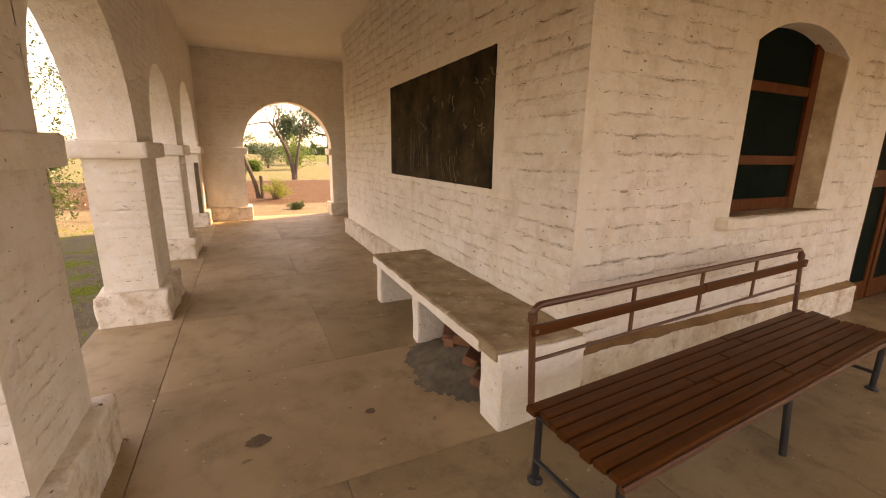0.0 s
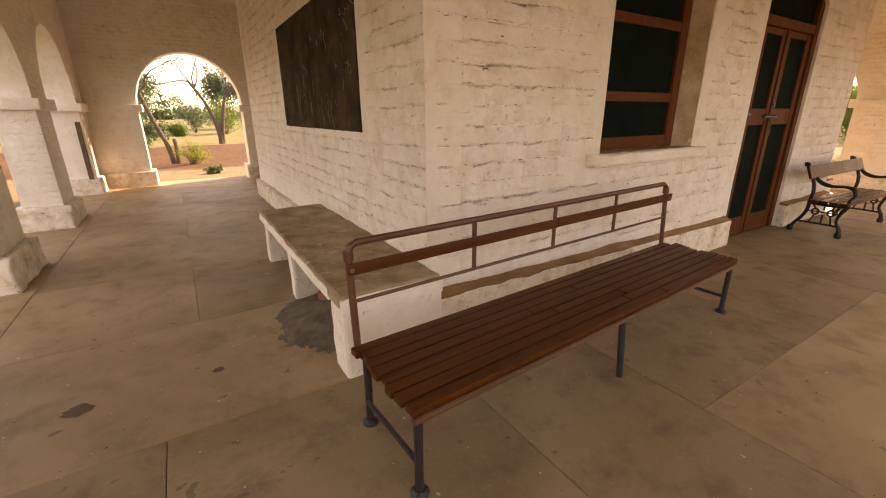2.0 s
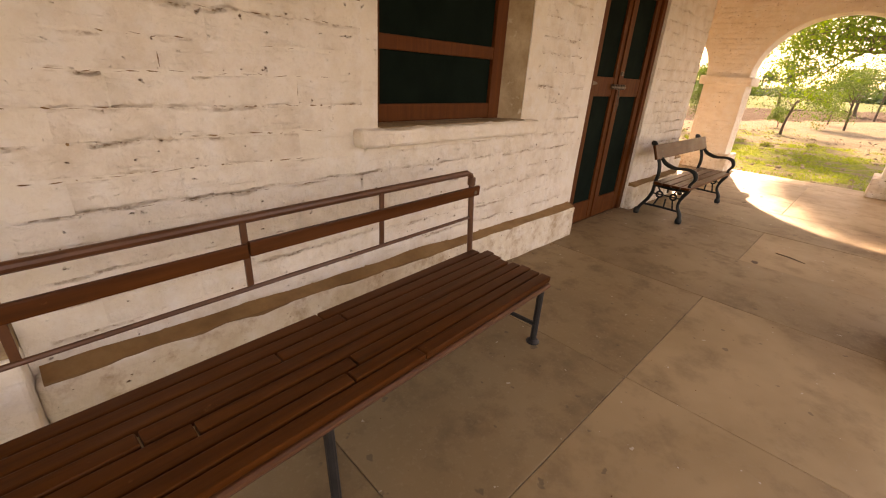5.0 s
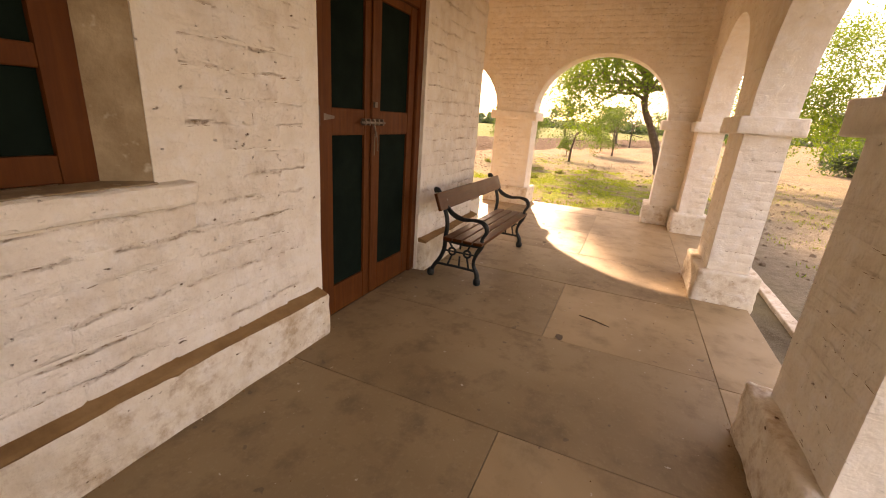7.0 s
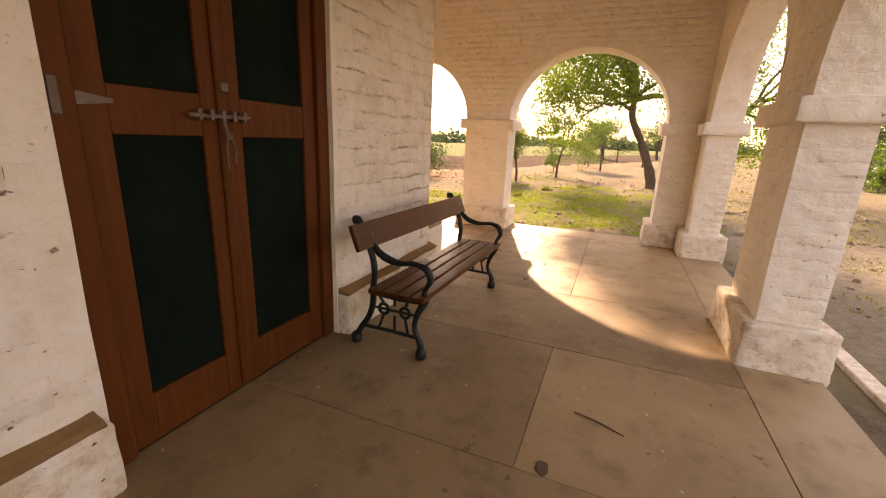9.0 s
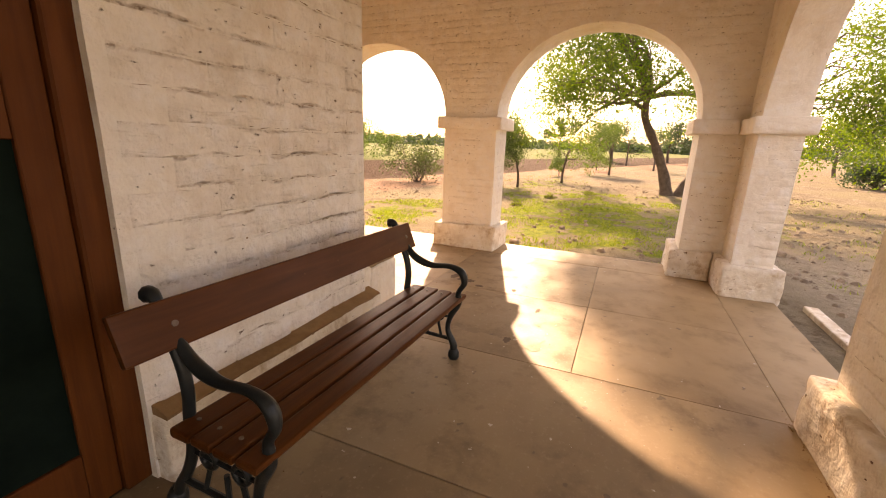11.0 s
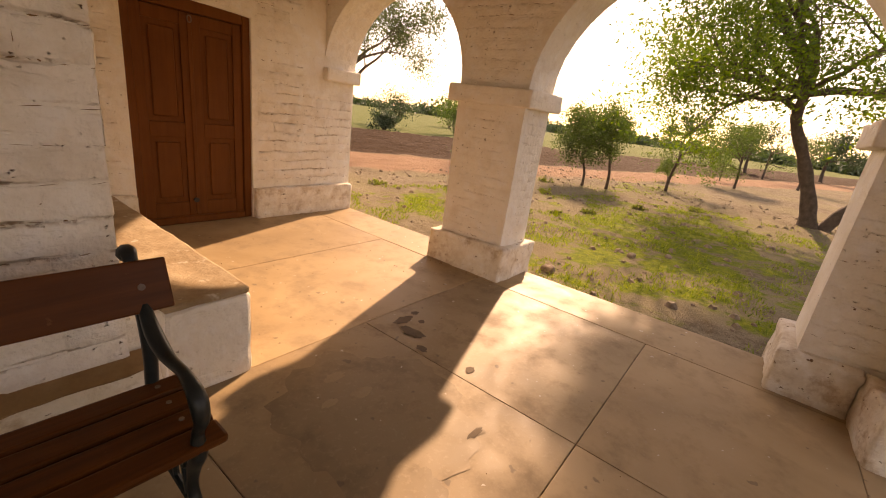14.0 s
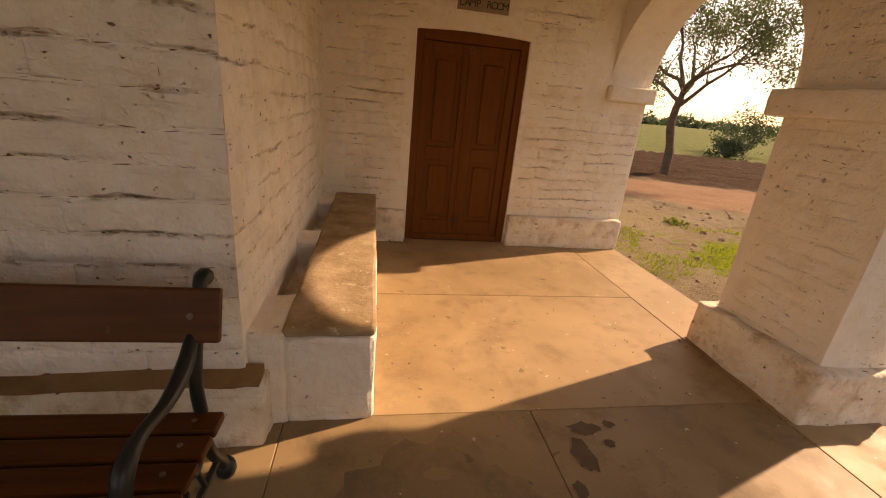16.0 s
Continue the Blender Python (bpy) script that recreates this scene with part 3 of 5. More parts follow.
def door_2():
    d = thing("door_2", "closed maroon painted double door of the lamp room", "door", kind="structure")
    x0, x1, y = 7.76, 8.88, LY
    part("door_frame", box((x0, y + 0.03, 0), (x0 + 0.085, y + 0.14, 2.10), 0.008), M_MAROON, d)
    part("door_frame", box((x1 - 0.085, y + 0.03, 0), (x1, y + 0.14, 2.10), 0.008), M_MAROON, d)
    part("lintel", box((x0 + 0.085, y + 0.032, 1.975), (x1 - 0.085, y + 0.14, 2.09), 0.008), M_MAROON, d)
    part("threshold", box((x0 + 0.085, y + 0.02, 0), (x1 - 0.085, y + 0.14, 0.075), 0.012), M_MAROON, d)
    mid = (x0 + x1) / 2
    pans = [(0.22, 0.86), (1.0, 1.86)]
    for a, b in ((x0 + 0.087, mid - 0.003), (mid + 0.003, x1 - 0.087)):
        lf = leaf(d, a, b, y + 0.055, 1.97, M_MAROON, pans, 0.085, M_MAROON)
        for z0, z1 in pans:
            part("raised_panel", box((a + 0.13, y + 0.066, z0 + 0.045), (b - 0.13, y + 0.08, z1 - 0.045), 0.012), M_MAROON, lf)
    part("cover_strip", box((mid - 0.028, y + 0.042, 0.08), (mid + 0.012, y + 0.056, 1.965), 0.005), M_MAROON, d)
    part("ring_latch", tube([(mid - 0.01 + 0.018 * math.cos(a), y + 0.036, 1.92 + 0.03 * math.sin(a)) for a in (k * math.tau / 10 for k in range(11))], 0.005, 6), M_STEEL, d, "small steel ring latch")
    part("knob", tube([(mid - 0.03, y + 0.05, 0.24), (mid - 0.03, y + 0.02, 0.24)], [0.02, 0.026], 10), M_DARK, d)
    return d


door_2()


# ---- sign over the lamp room door ----
def words(body, size, at, rot, material, parent, extrude=0.002):
    cu = bpy.data.curves.new("lettering", "FONT")
    cu.body, cu.size, cu.extrude = body, size, extrude
    cu.align_x = "CENTER"
    cu.space_character = 1.12
    tmp = bpy.data.objects.new("lettering", cu)
    scene.collection.objects.link(tmp)
    me = bpy.data.meshes.new_from_object(tmp.evaluated_get(bpy.context.evaluated_depsgraph_get()))
    bpy.data.objects.remove(tmp)
    me.materials.clear()
    me.materials.append(material)
    ob = new("letter", me)
    ob.parent = parent
    ob.matrix_basis = pose(*at, *rot)
    ob["label"] = "black painted capital letter"
    return ob


def room_sign():
    s = thing("room_sign", "small brown wall sign with black capital letters", "sign", (8.36, LY - 0.004, 2.24))
    part("board", box((-0.245, -0.018, 0.0), (0.245, 0.004, 0.20), 0.004), M_SIGN, s)
    for lo, hi in (((-0.262, -0.022, -0.018), (0.262, 0.004, 0.0)), ((-0.262, -0.022, 0.20), (0.262, 0.004, 0.218)),
                   ((-0.262, -0.022, 0.0), (-0.245, 0.004, 0.20)), ((0.245, -0.022, 0.0), (0.262, 0.004, 0.20))):
        part("edge", box(lo, hi, 0.003), M_WALL, s)
    for n, ch in enumerate("LAMP ROOM"):
        if ch != " ":
            words(ch, 0.088, (-0.205 + n * 0.0515, -0.0185, 0.035), (90, 0, 0), M_DARK, s)
    return s


room_sign()


# ---- blackboard ----
def blackboard():
    b = thing("blackboard", "worn blackboard painted on the wall with faint chalk", "blackboard", (0, 0, 0))
    y0, y1, z0, z1 = 1.02, 3.65, 1.335, 2.47
    bm = bmesh.new()
    ny, nz = 40, 16
    grid = []
    for i in range(ny + 1):
        row = []
        for k in range(nz + 1):
            y, z = y0 + (y1 - y0) * i / ny, z0 + (z1 - z0) * k / nz
            e = 0.008 if i in (0, ny) or k in (0, nz) else 0.0
            q = noise.noise_vector(Vector((3, y * 9, z * 9)))
            row.append((y + q.x * e, z + q.y * e, -0.012 + noise.noise(Vector((y * 2, z * 2, 0))) * 0.003))
        grid.append(row)
    f = [[bm.verts.new((x, y, z)) for y, z, x in r] for r in grid]
    k2 = [[bm.verts.new((0.02, y, z)) for y, z, x in r] for r in grid]
    for i in range(ny):
        for k in range(nz):
            bm.faces.new((f[i][k], f[i][k + 1], f[i + 1][k + 1], f[i + 1][k]))
    for i in range(ny):
        for k in (0, nz):
            bm.faces.new((f[i][k], f[i + 1][k], k2[i + 1][k], k2[i][k]))
    for k in range(nz):
        for i in (0, ny):
            bm.faces.new((f[i][k], f[i][k + 1], k2[i][k + 1], k2[i][k]))
    part("board", bm, M_BOARD, b)
    rnd = random.Random(7)

    def stroke(pts, r):
        pts = [(y + 0.03, z + 0.125) for y, z in pts]
        part("chalk_mark", tube([(-0.0155, y, z) for y, z in pts], r, 4), M_CHALK, b, "faint illegible chalk stroke")
    for n, (yc, zc) in enumerate([(2.55, 1.98), (2.35, 2.02), (2.15, 2.08), (2.52, 1.84), (2.40, 1.76), (1.95, 2.0), (1.8, 1.98), (1.72, 2.04),
                                  (1.30, 2.10), (1.22, 2.06), (1.1, 2.1), (1.3, 1.9), (1.24, 1.75), (1.12, 1.72), (1.3, 1.62), (1.42, 1.74), (1.06, 2.18)]):
        pts, y, z = [], yc, zc
        for k in range(5):
            pts.append((y, z))
            y += rnd.uniform(-0.05, 0.05)
            z += rnd.uniform(-0.045, 0.035)
        stroke(pts, rnd.uniform(0.0015, 0.0032))
    for n in range(20):
        y, z = rnd.uniform(2.2, 2.9), rnd.uniform(1.5, 1.85)
        L = rnd.uniform(0.15, 0.4)
        stroke([(y, z), (y + rnd.uniform(-0.03, 0.03), z - L)], 0.0008)
    for n in range(14):
        y, z = rnd.uniform(1.55, 2.0), rnd.uniform(1.3, 1.6)
        stroke([(y, z), (y + rnd.uniform(-0.12, 0.02), z - rnd.uniform(0.05, 0.16))], 0.0012)
    return b


blackboard()


# ---- masonry seats ----
def masonry_seat_open():
    s = thing("masonry_seat", "whitewashed masonry seat with a worn cement top on three supports", "bench")
    part("seat_slab", rough_block((-0.665, -0.165, 0.435), (0.0, 2.42, 0.512), 0.09, 0.010, 0.02), M_LEDGE, s, "worn dusty cement top")
    part("end_wall", rough_block((-0.655, -0.19, -0.02), (0.0, 0.03, 0.44), 0.1, 0.010, 0.02), M_WALL, s)
    part("end_face", rough_block((-0.66, -0.193, 0.40), (-0.0, -0.165, 0.50), 0.1, 0.004, 0.01), M_WALL, s)
    part("support", rough_block((-0.645, 1.10, -0.02), (0.0, 1.24, 0.44), 0.1, 0.010, 0.02), M_WALL, s)
    part("support", rough_block((-0.645, 2.19, -0.02), (0.0, 2.33, 0.44), 0.1, 0.010, 0.02), M_WALL, s)
    part("front_edge", rough_block((-0.668, 0.03, 0.415), (-0.63, 2.40, 0.497), 0.09, 0.010, 0.012), M_WALL, s, "chipped whitewashed front edge")
    return s


def masonry_seat_solid():
    s = thing("masonry_seat", "solid whitewashed masonry seat with a cement top against the wall", "bench")
    part("body", rough_block((7.06, 0.05, -0.02), (7.455, LY + 0.02, 0.445), 0.08, 0.012, 0.025), M_WALL, s)
    part("seat_top", rough_block((7.055, 0.06, 0.440), (7.453, LY + 0.0, 0.482), 0.08, 0.010, 0.018), M_LEDGE, s, "worn stained cement top")
    for y0, y1 in ((0.045, 0.42), (1.20, 1.46), (2.30, LY + 0.02)):
        part("cross_wall", rough_block((6.90, y0, -0.02), (7.07, y1, 0.47), 0.08, 0.010, 0.02), M_WALL, s)
    return s


masonry_seat_open()
masonry_seat_solid()


# ---- sand and loose bricks under the open seat ----
def sand_pile():
    bm = bmesh.new()
    n = 60
    vs = {}
    for i in range(n + 1):
        for k in range(n + 1):
            x, y = -1.15 + i * 1.15 / n, -0.10 + k * 1.45 / n
            p = Vector((x, y, 0))
            r = math.hypot((x + 0.30) / 0.66, (y - 0.62) / 0.68) + 0.10 * noise.noise(p * 3.5) + 0.05 * noise.noise(p * 9)
            z = 0.15 * max(0.0, 1 - r * 1.25) ** 1.2 + 0.05 * (0.84 - r) + 0.010 * noise.noise(p * 22) * min(1.0, max(0.25, 1.3 - r)) + 0.004 * noise.noise(p * 55)
            vs[i, k] = bm.verts.new((x, y, max(z, -0.058)))
    for i in range(n):
        for k in range(n):
            bm.faces.new((vs[i, k], vs[i + 1, k], vs[i + 1, k + 1], vs[i, k + 1]))
    return tagged(part("sand_pile", bm, M_SAND, None, "", True), "heap of dark grey sand under the masonry seat", "sand", kind="stuff")


sand_pile()
rnd = random.Random(3)
base_brick = None
for x, y, z, rz, rx in ((-0.40, 0.98, 0.115, 60, 8), (-0.42, 0.80, 0.13, 25, -10), (-0.30, 0.66, 0.18, 75, 12), (-0.44, 0.50, 0.12, 50, 15),
                        (-0.34, 0.36, 0.11, 110, -8), (-0.24, 0.90, 0.14, 15, 5), (-0.40, 0.66, 0.16, 140, 20), (-0.22, 0.5, 0.16, 85, 10), (-0.46, 0.30, 0.07, 35, 14)):
    m = pose(x, y, z, rx, rnd.uniform(-10, 10), rz)
    if base_brick is None:
        base_brick = part("loose_brick", rough_block((-0.112, -0.053, -0.036), (0.112, 0.053, 0.036), 0.06, 0.005, 0.012), M_REDBRICK)
        tagged(base_brick, "dusty broken red brick lying on the sand", "brick", "loose bricks under the seat")
        base_brick.matrix_basis = m
    else:
        copy_thing(base_brick, m)


# ---- long bench of steel pipe and slats ----
def long_bench():
    L = 2.77
    b = thing("long_bench", "long brown slatted wooden bench on a steel pipe frame", "bench", (-0.67, -1.08, 0), 3.5)

    def leg(x, y, top, lean=0.0, foot=True):
        lg = part("leg", tube([(x, y - lean, 0.012), (x, y, top)], 0.019, 10), M_BLACKPIPE, b, "black painted pipe leg")
        if foot:
            part("foot", tube([(x, y - lean, 0.0), (x, y - lean, 0.008), (x, y - lean, 0.022)], [0.040, 0.040, 0.024], 12), M_BLACKPIPE, lg)
        return lg
    leg(0.0, 0.0, 0.40)
    leg(L, 0.0, 0.40)
    leg(1.36, 0.0, 0.385, 0.03, False)
    leg(0.02, 0.49, 0.42)
    leg(L - 0.02, 0.49, 0.42)
    for x in (0.01, L - 0.01):
        part("stretcher", tube([(x, 0.0, 0.13), (x, 0.49, 0.13)], 0.013, 8), M_BLACKPIPE, b)
        part("seat_bearer", box((x - 0.018, -0.01, 0.372), (x + 0.018, 0.54, 0.392), 0.003), M_BLACKPIPE, b)
    part("front_rail", tube([(-0.03, -0.022, 0.382), (L + 0.03, -0.022, 0.382)], 0.016, 10), M_PIPE, b, "worn brown pipe under the front slat")
    part("rear_rail", tube([(0, 0.53, 0.385), (L, 0.53, 0.385)], 0.014, 8), M_PIPE, b)
    rnd = random.Random(11)
    n, w = 8, 0.0595
    for k in range(n):
        y = -0.02 + k * (w + 0.010)
        x0, x1 = -0.03 + rnd.uniform(-0.02, 0.015), L + 0.05 + rnd.uniform(-0.035, 0.03)
        cut = L / 2 + rnd.uniform(-0.5, 0.5)
        sag = 0.397 + rnd.uniform(-0.002, 0.002)
        part("slat", box((x0, y, sag), (cut - 0.003, y + w, sag + 0.032), 0.006, 2, 0.0015), M_BROWN_X, b)
        part("slat", box((cut + 0.003, y, sag + rnd.uniform(-0.002, 0.002)), (x1, y + w + rnd.uniform(-0.004, 0.004), sag + 0.033), 0.006, 2, 0.0015), M_BROWN_X, b)
    # backrest: bent pipe, rods and two boards
    def back(z):
        return 0.535 + 0.07 * (z - 0.42)
    up = [(0.0, back(0.40), 0.40), (0.0, back(0.87), 0.87), (0.012, back(0.90), 0.905), (0.045, back(0.92), 0.922)]
    pts = up + [(L - p[0], p[1], p[2]) for p in up[::-1]]
    part("back_frame", tube(pts, 0.0175, 10), M_PIPE, b, "bent brown painted pipe")
    for x in (0.0, L):
        part("elbow", tube([(x, back(0.86), 0.845), (x, back(0.88), 0.89)], 0.024, 10), M_PIPE, b)
    part("lower_rod", tube([(0, back(0.645), 0.645), (L, back(0.645), 0.645)], 0.0095, 8), M_PIPE, b)
    for f in (0.265, 0.505, 0.745):
        part("upright", box((L * f - 0.012, back(0.77) - 0.006, 0.645), (L * f + 0.012, back(0.77) + 0.008, 0.915), 0.002), M_PIPE, b)
    part("back_board", box((-0.02, back(0.78) - 0.03, 0.778), (L * 0.505, back(0.78) - 0.007, 0.834), 0.006, 2, 0.003), M_BROWN_X, b)
    part("back_board", box((L * 0.505 + 0.004, back(0.78) - 0.031, 0.784), (L + 0.045, back(0.78) - 0.007, 0.842), 0.006, 2, 0.003), M_BROWN_X, b)
    for x in (0.0, L):
        part("bolt", tube([(x, back(0.78) - 0.036, 0.807), (x, back(0.78) - 0.028, 0.807)], 0.011, 8), M_STEEL, b)
    return b


long_bench()


# ---- cast-iron garden bench ----
def spline(pts, n=6):
    out = []
    P = [Vector(p) for p in pts]
    for i in range(len(P) - 1):
        a, b, c, d = P[max(i - 1, 0)], P[i], P[i + 1], P[min(i + 2, len(P) - 1)]
        for k in range(n):
            t = k / n
            out.append(0.5 * ((2 * b) + (c - a) * t + (2 * a - 5 * b + 4 * c - d) * t * t + (3 * b - a - 3 * c + d) * t ** 3))
    out.append(P[-1])
    return out


def iron_bench():
    b = thing("iron_bench", "garden bench with black cast-iron ends and brown wooden planks", "bench", (5.38, -0.69, 0), -1.2)
    L = 1.50

    def side(x):
        s = part("side_frame", tube(spline([(x, 0.02, 0.04), (x, 0.02, 0.10), (x, 0.065, 0.20), (x, 0.045, 0.30), (x, 0.0, 0.39), (x, 0.0, 0.46), (x, -0.035, 0.53), (x, -0.01, 0.595),
                                            (x, 0.07, 0.62), (x, 0.20, 0.61), (x, 0.31, 0.645), (x, 0.385, 0.72)]),
                                    [0.021 + 0.004 * math.sin(k * 0.35) for k in range(67)], 9), M_IRON, b, "black cast-iron end", True)
        bl = spline([(x, 0.50, 0.035), (x, 0.475, 0.10), (x, 0.41, 0.20), (x, 0.375, 0.30), (x, 0.37, 0.42), (x, 0.36, 0.52), (x, 0.375, 0.62), (x, 0.415, 0.72), (x, 0.445, 0.79), (x, 0.475, 0.845), (x, 0.51, 0.845)])
        part("rear_post", tube(bl, [0.021] * (len(bl) - 8) + [0.022, 0.023, 0.025, 0.027, 0.028, 0.029, 0.030, 0.028], 9), M_IRON, s, "", True)
        for y in (0.015, 0.505):
            part("foot", tube([(x, y, 0.0), (x, y, 0.02), (x, y, 0.05), (x, y, 0.075)], [0.030, 0.038, 0.036, 0.02], 10), M_IRON, s, "", True)
        part("stretcher", tube([(x, 0.05, 0.135), (x, 0.25, 0.14), (x, 0.455, 0.135)], 0.013, 8), M_IRON, s)
        part("seat_rail", tube([(x, 0.0, 0.385), (x, 0.18, 0.375), (x, 0.37, 0.385)], 0.020, 8), M_IRON, s)
        part("middle_bar", tube([(x, 0.06, 0.285), (x, 0.38, 0.285)], 0.009, 6), M_IRON, s)
        for y in (0.135, 0.29):
            part("ring", tube([(x, y + 0.034 * math.cos(a), 0.285 + 0.034 * math.sin(a)) for a in (k * math.tau / 14 for k in range(15))], 0.012, 6), M_IRON, s, "", True)
        for y, yy in ((0.135, 0.11), (0.29, 0.33), (0.21, 0.21)):
            part("bar", tube([(x, yy, 0.14), (x, y, 0.25)], 0.010, 6), M_IRON, s)
            part("bar", tube([(x, y, 0.32), (x, yy, 0.38)], 0.010, 6), M_IRON, s)
        return s
    side(0.0)
    side(L)
    for k, y in enumerate((-0.025, 0.075, 0.175, 0.275)):
        sl = part("seat_plank", box((-0.075, y, 0.402 - 0.003 * (k == 3)), (L + 0.075, y + 0.088, 0.432), 0.010, 2, 0.002), M_BROWN_X, b)
        for x in (0.0, L):
            part("screw", tube([(x, y + 0.044, 0.430), (x, y + 0.044, 0.435)], 0.008, 8), M_STEEL, sl)
    bk = part("back_plank", box((-0.17, -0.015, -0.082), (L + 0.08, 0.015, 0.085), 0.007, 2, 0.002), M_BROWN_X, b)
    bk.matrix_basis = pose(0, 0.395, 0.765, -20, 0, 0)
    for x in (0.0, L):
        part("screw", tube([(x, -0.019, 0.0), (x, -0.012, 0.0)], 0.011, 8), M_STEEL, bk)
    return b


iron_bench()

# small things on the floor
tagged(part("twig", tube([(5.24, -1.64, 0.006), (5.20, -1.76, 0.010), (5.15, -1.88, 0.006)], [0.004, 0.006, 0.003], 6), M_JOINT), "thin dry twig lying on the floor", "twig")
tagged(part("dark_plank", rough_block((-2.82, 8.14, 0.30), (-2.74, 8.165, 1.36), 0.1, 0.006, 0.006), M_JOINT, None), "weathered grey plank leaning on the pier", "plank")

# ---- open ground ----
def ground_material():
    m, nt, b = nodes_of("open_ground", 0.97)
    b.inputs["Specular IOR Level"].default_value = 0.08
    v = tex_coord(nt)
    sep = nt.nodes.new("ShaderNodeSeparateXYZ")
    nt.links.new(v, sep.inputs[0])
    X, Y = sep.outputs[0], sep.outputs[1]
    big = noise_tex(nt, v, 0.35, 4, 0.6)
    mid = noise_tex(nt, v, 1.7, 5, 0.65)
    fine = noise_tex(nt, v, 11.0, 5, 0.7)
    grit = noise_tex(nt, v, 45.0, 3, 0.7)

    def step(val, a, c):
        r = nt.nodes.new("ShaderNodeMapRange")
        r.interpolation_type = "SMOOTHSTEP"
        r.inputs["From Min"].default_value, r.inputs["From Max"].default_value = a, c
        nt.links.new(val, r.inputs["Value"])
        return r.outputs["Result"]

    def band(val, a, c, soft):
        return maths(nt, "MULTIPLY", step(val, a - soft, a + soft), maths(nt, "SUBTRACT", 1.0, step(val, c - soft, c + soft)))

    def away(cx, cy, rx, ry):
        dx = maths(nt, "DIVIDE", maths(nt, "SUBTRACT", X, cx), rx)
        dy = maths(nt, "DIVIDE", maths(nt, "SUBTRACT", Y, cy), ry)
        return maths(nt, "SQRT", maths(nt, "ADD", maths(nt, "MULTIPLY", dx, dx), maths(nt, "MULTIPLY", dy, dy)))
    wob = maths(nt, "MULTIPLY", maths(nt, "SUBTRACT", big, 0.5), 3.0)
    D = maths(nt, "ADD", maths(nt, "ADD", Y, maths(nt, "MULTIPLY", X, 0.35)), wob)
    east = step(X, 9.0, 11.0)
    dirt = ramp(nt, mid, [(0.3, (0.135, 0.108, 0.074)), (0.5, (0.20, 0.162, 0.112)), (0.7, (0.27, 0.222, 0.158))])
    dirt = mix(nt, ramp(nt, fine, [(0.45, (0.0,) * 3), (0.62, (0.7,) * 3)]), dirt, (0.105, 0.072, 0.040))
    dirt = mix(nt, ramp(nt, grit, [(0.62, (0.0,) * 3), (0.7, (0.6,) * 3)]), dirt, (0.42, 0.34, 0.26))
    grass = ramp(nt, fine, [(0.3, (0.045, 0.072, 0.004)), (0.52, (0.125, 0.165, 0.008)), (0.72, (0.24, 0.25, 0.03))])
    dry = ramp(nt, fine, [(0.3, (0.145, 0.122, 0.070)), (0.7, (0.25, 0.208, 0.128))])
    road = ramp(nt, mid, [(0.3, (0.23, 0.135, 0.085)), (0.7, (0.30, 0.185, 0.12))])
    plough = ramp(nt, fine, [(0.3, (0.030, 0.016, 0.009)), (0.7, (0.080, 0.045, 0.026))])
    crop = ramp(nt, mid, [(0.3, (0.075, 0.105, 0.028)), (0.7, (0.155, 0.165, 0.062))])
    red = ramp(nt, fine, [(0.3, (0.060, 0.034, 0.021)), (0.7, (0.150, 0.090, 0.058))])
    c = dirt
    c = mix(nt, maths(nt, "MULTIPLY", ramp(nt, big, [(0.45, (0.0,) * 3), (0.6, (1.0,) * 3)]), 0.85), c, dry)
    lawn = maths(nt, "SUBTRACT", 1.25, away(14.5, -0.8, 6.2, 3.6))
    lawn2 = maths(nt, "SUBTRACT", 1.1, away(12.2, 3.0, 2.6, 1.3))
    lawn3 = maths(nt, "SUBTRACT", 1.2, away(-5.2, 4.0, 2.6, 7.0))
    lawn4 = maths(nt, "SUBTRACT", 0.9, away(22.0, 1.5, 7.0, 2.0))
    cover = maths(nt, "MAXIMUM", maths(nt, "MAXIMUM", lawn, lawn2), maths(nt, "MAXIMUM", lawn3, lawn4))
    cover = maths(nt, "ADD", cover, maths(nt, "MULTIPLY", maths(nt, "SUBTRACT", mid, 0.52), 4.2))
    c = mix(nt, maths(nt, "MULTIPLY", step(cover, 0.5, 1.0), 0.9), c, grass)
    c = mix(nt, maths(nt, "MULTIPLY", band(D, 10.8, 14.2, 0.25), east), c, road)
    c = mix(nt, maths(nt, "MULTIPLY", band(D, 14.3, 27.0, 0.25), east), c, plough)
    c = mix(nt, maths(nt, "MULTIPLY", step(D, 26.5, 28.0), east), c, crop)
    north = maths(nt, "SUBTRACT", 1.0, step(X, 5.0, 9.0))
    Yw = maths(nt, "ADD", Y, wob)
    c = mix(nt, maths(nt, "MULTIPLY", band(Yw, 13.0, 25.0, 0.5), north), c, red)
    c = mix(nt, maths(nt, "MULTIPLY", maths(nt, "MULTIPLY", step(Yw, 25.0, 26.5), north), 0.85), c, mix(nt, step(mid, 0.42, 0.58), dry, crop))
    south = maths(nt, "MULTIPLY", band(Y, -7.4, -3.55, 0.35), maths(nt, "SUBTRACT", 1.0, step(X, 11.5, 14.0)))
    pale = ramp(nt, fine, [(0.3, (0.17, 0.135, 0.095)), (0.7, (0.34, 0.285, 0.215))])
    c = mix(nt, maths(nt, "MULTIPLY", south, 0.8), c, pale)
    nt.links.new(c, b.inputs["Base Color"])
    bump(nt, b, maths(nt, "ADD", maths(nt, "MULTIPLY", fine, 0.5), maths(nt, "MULTIPLY", grit, 0.45)), 0.9, 0.055)
    return m


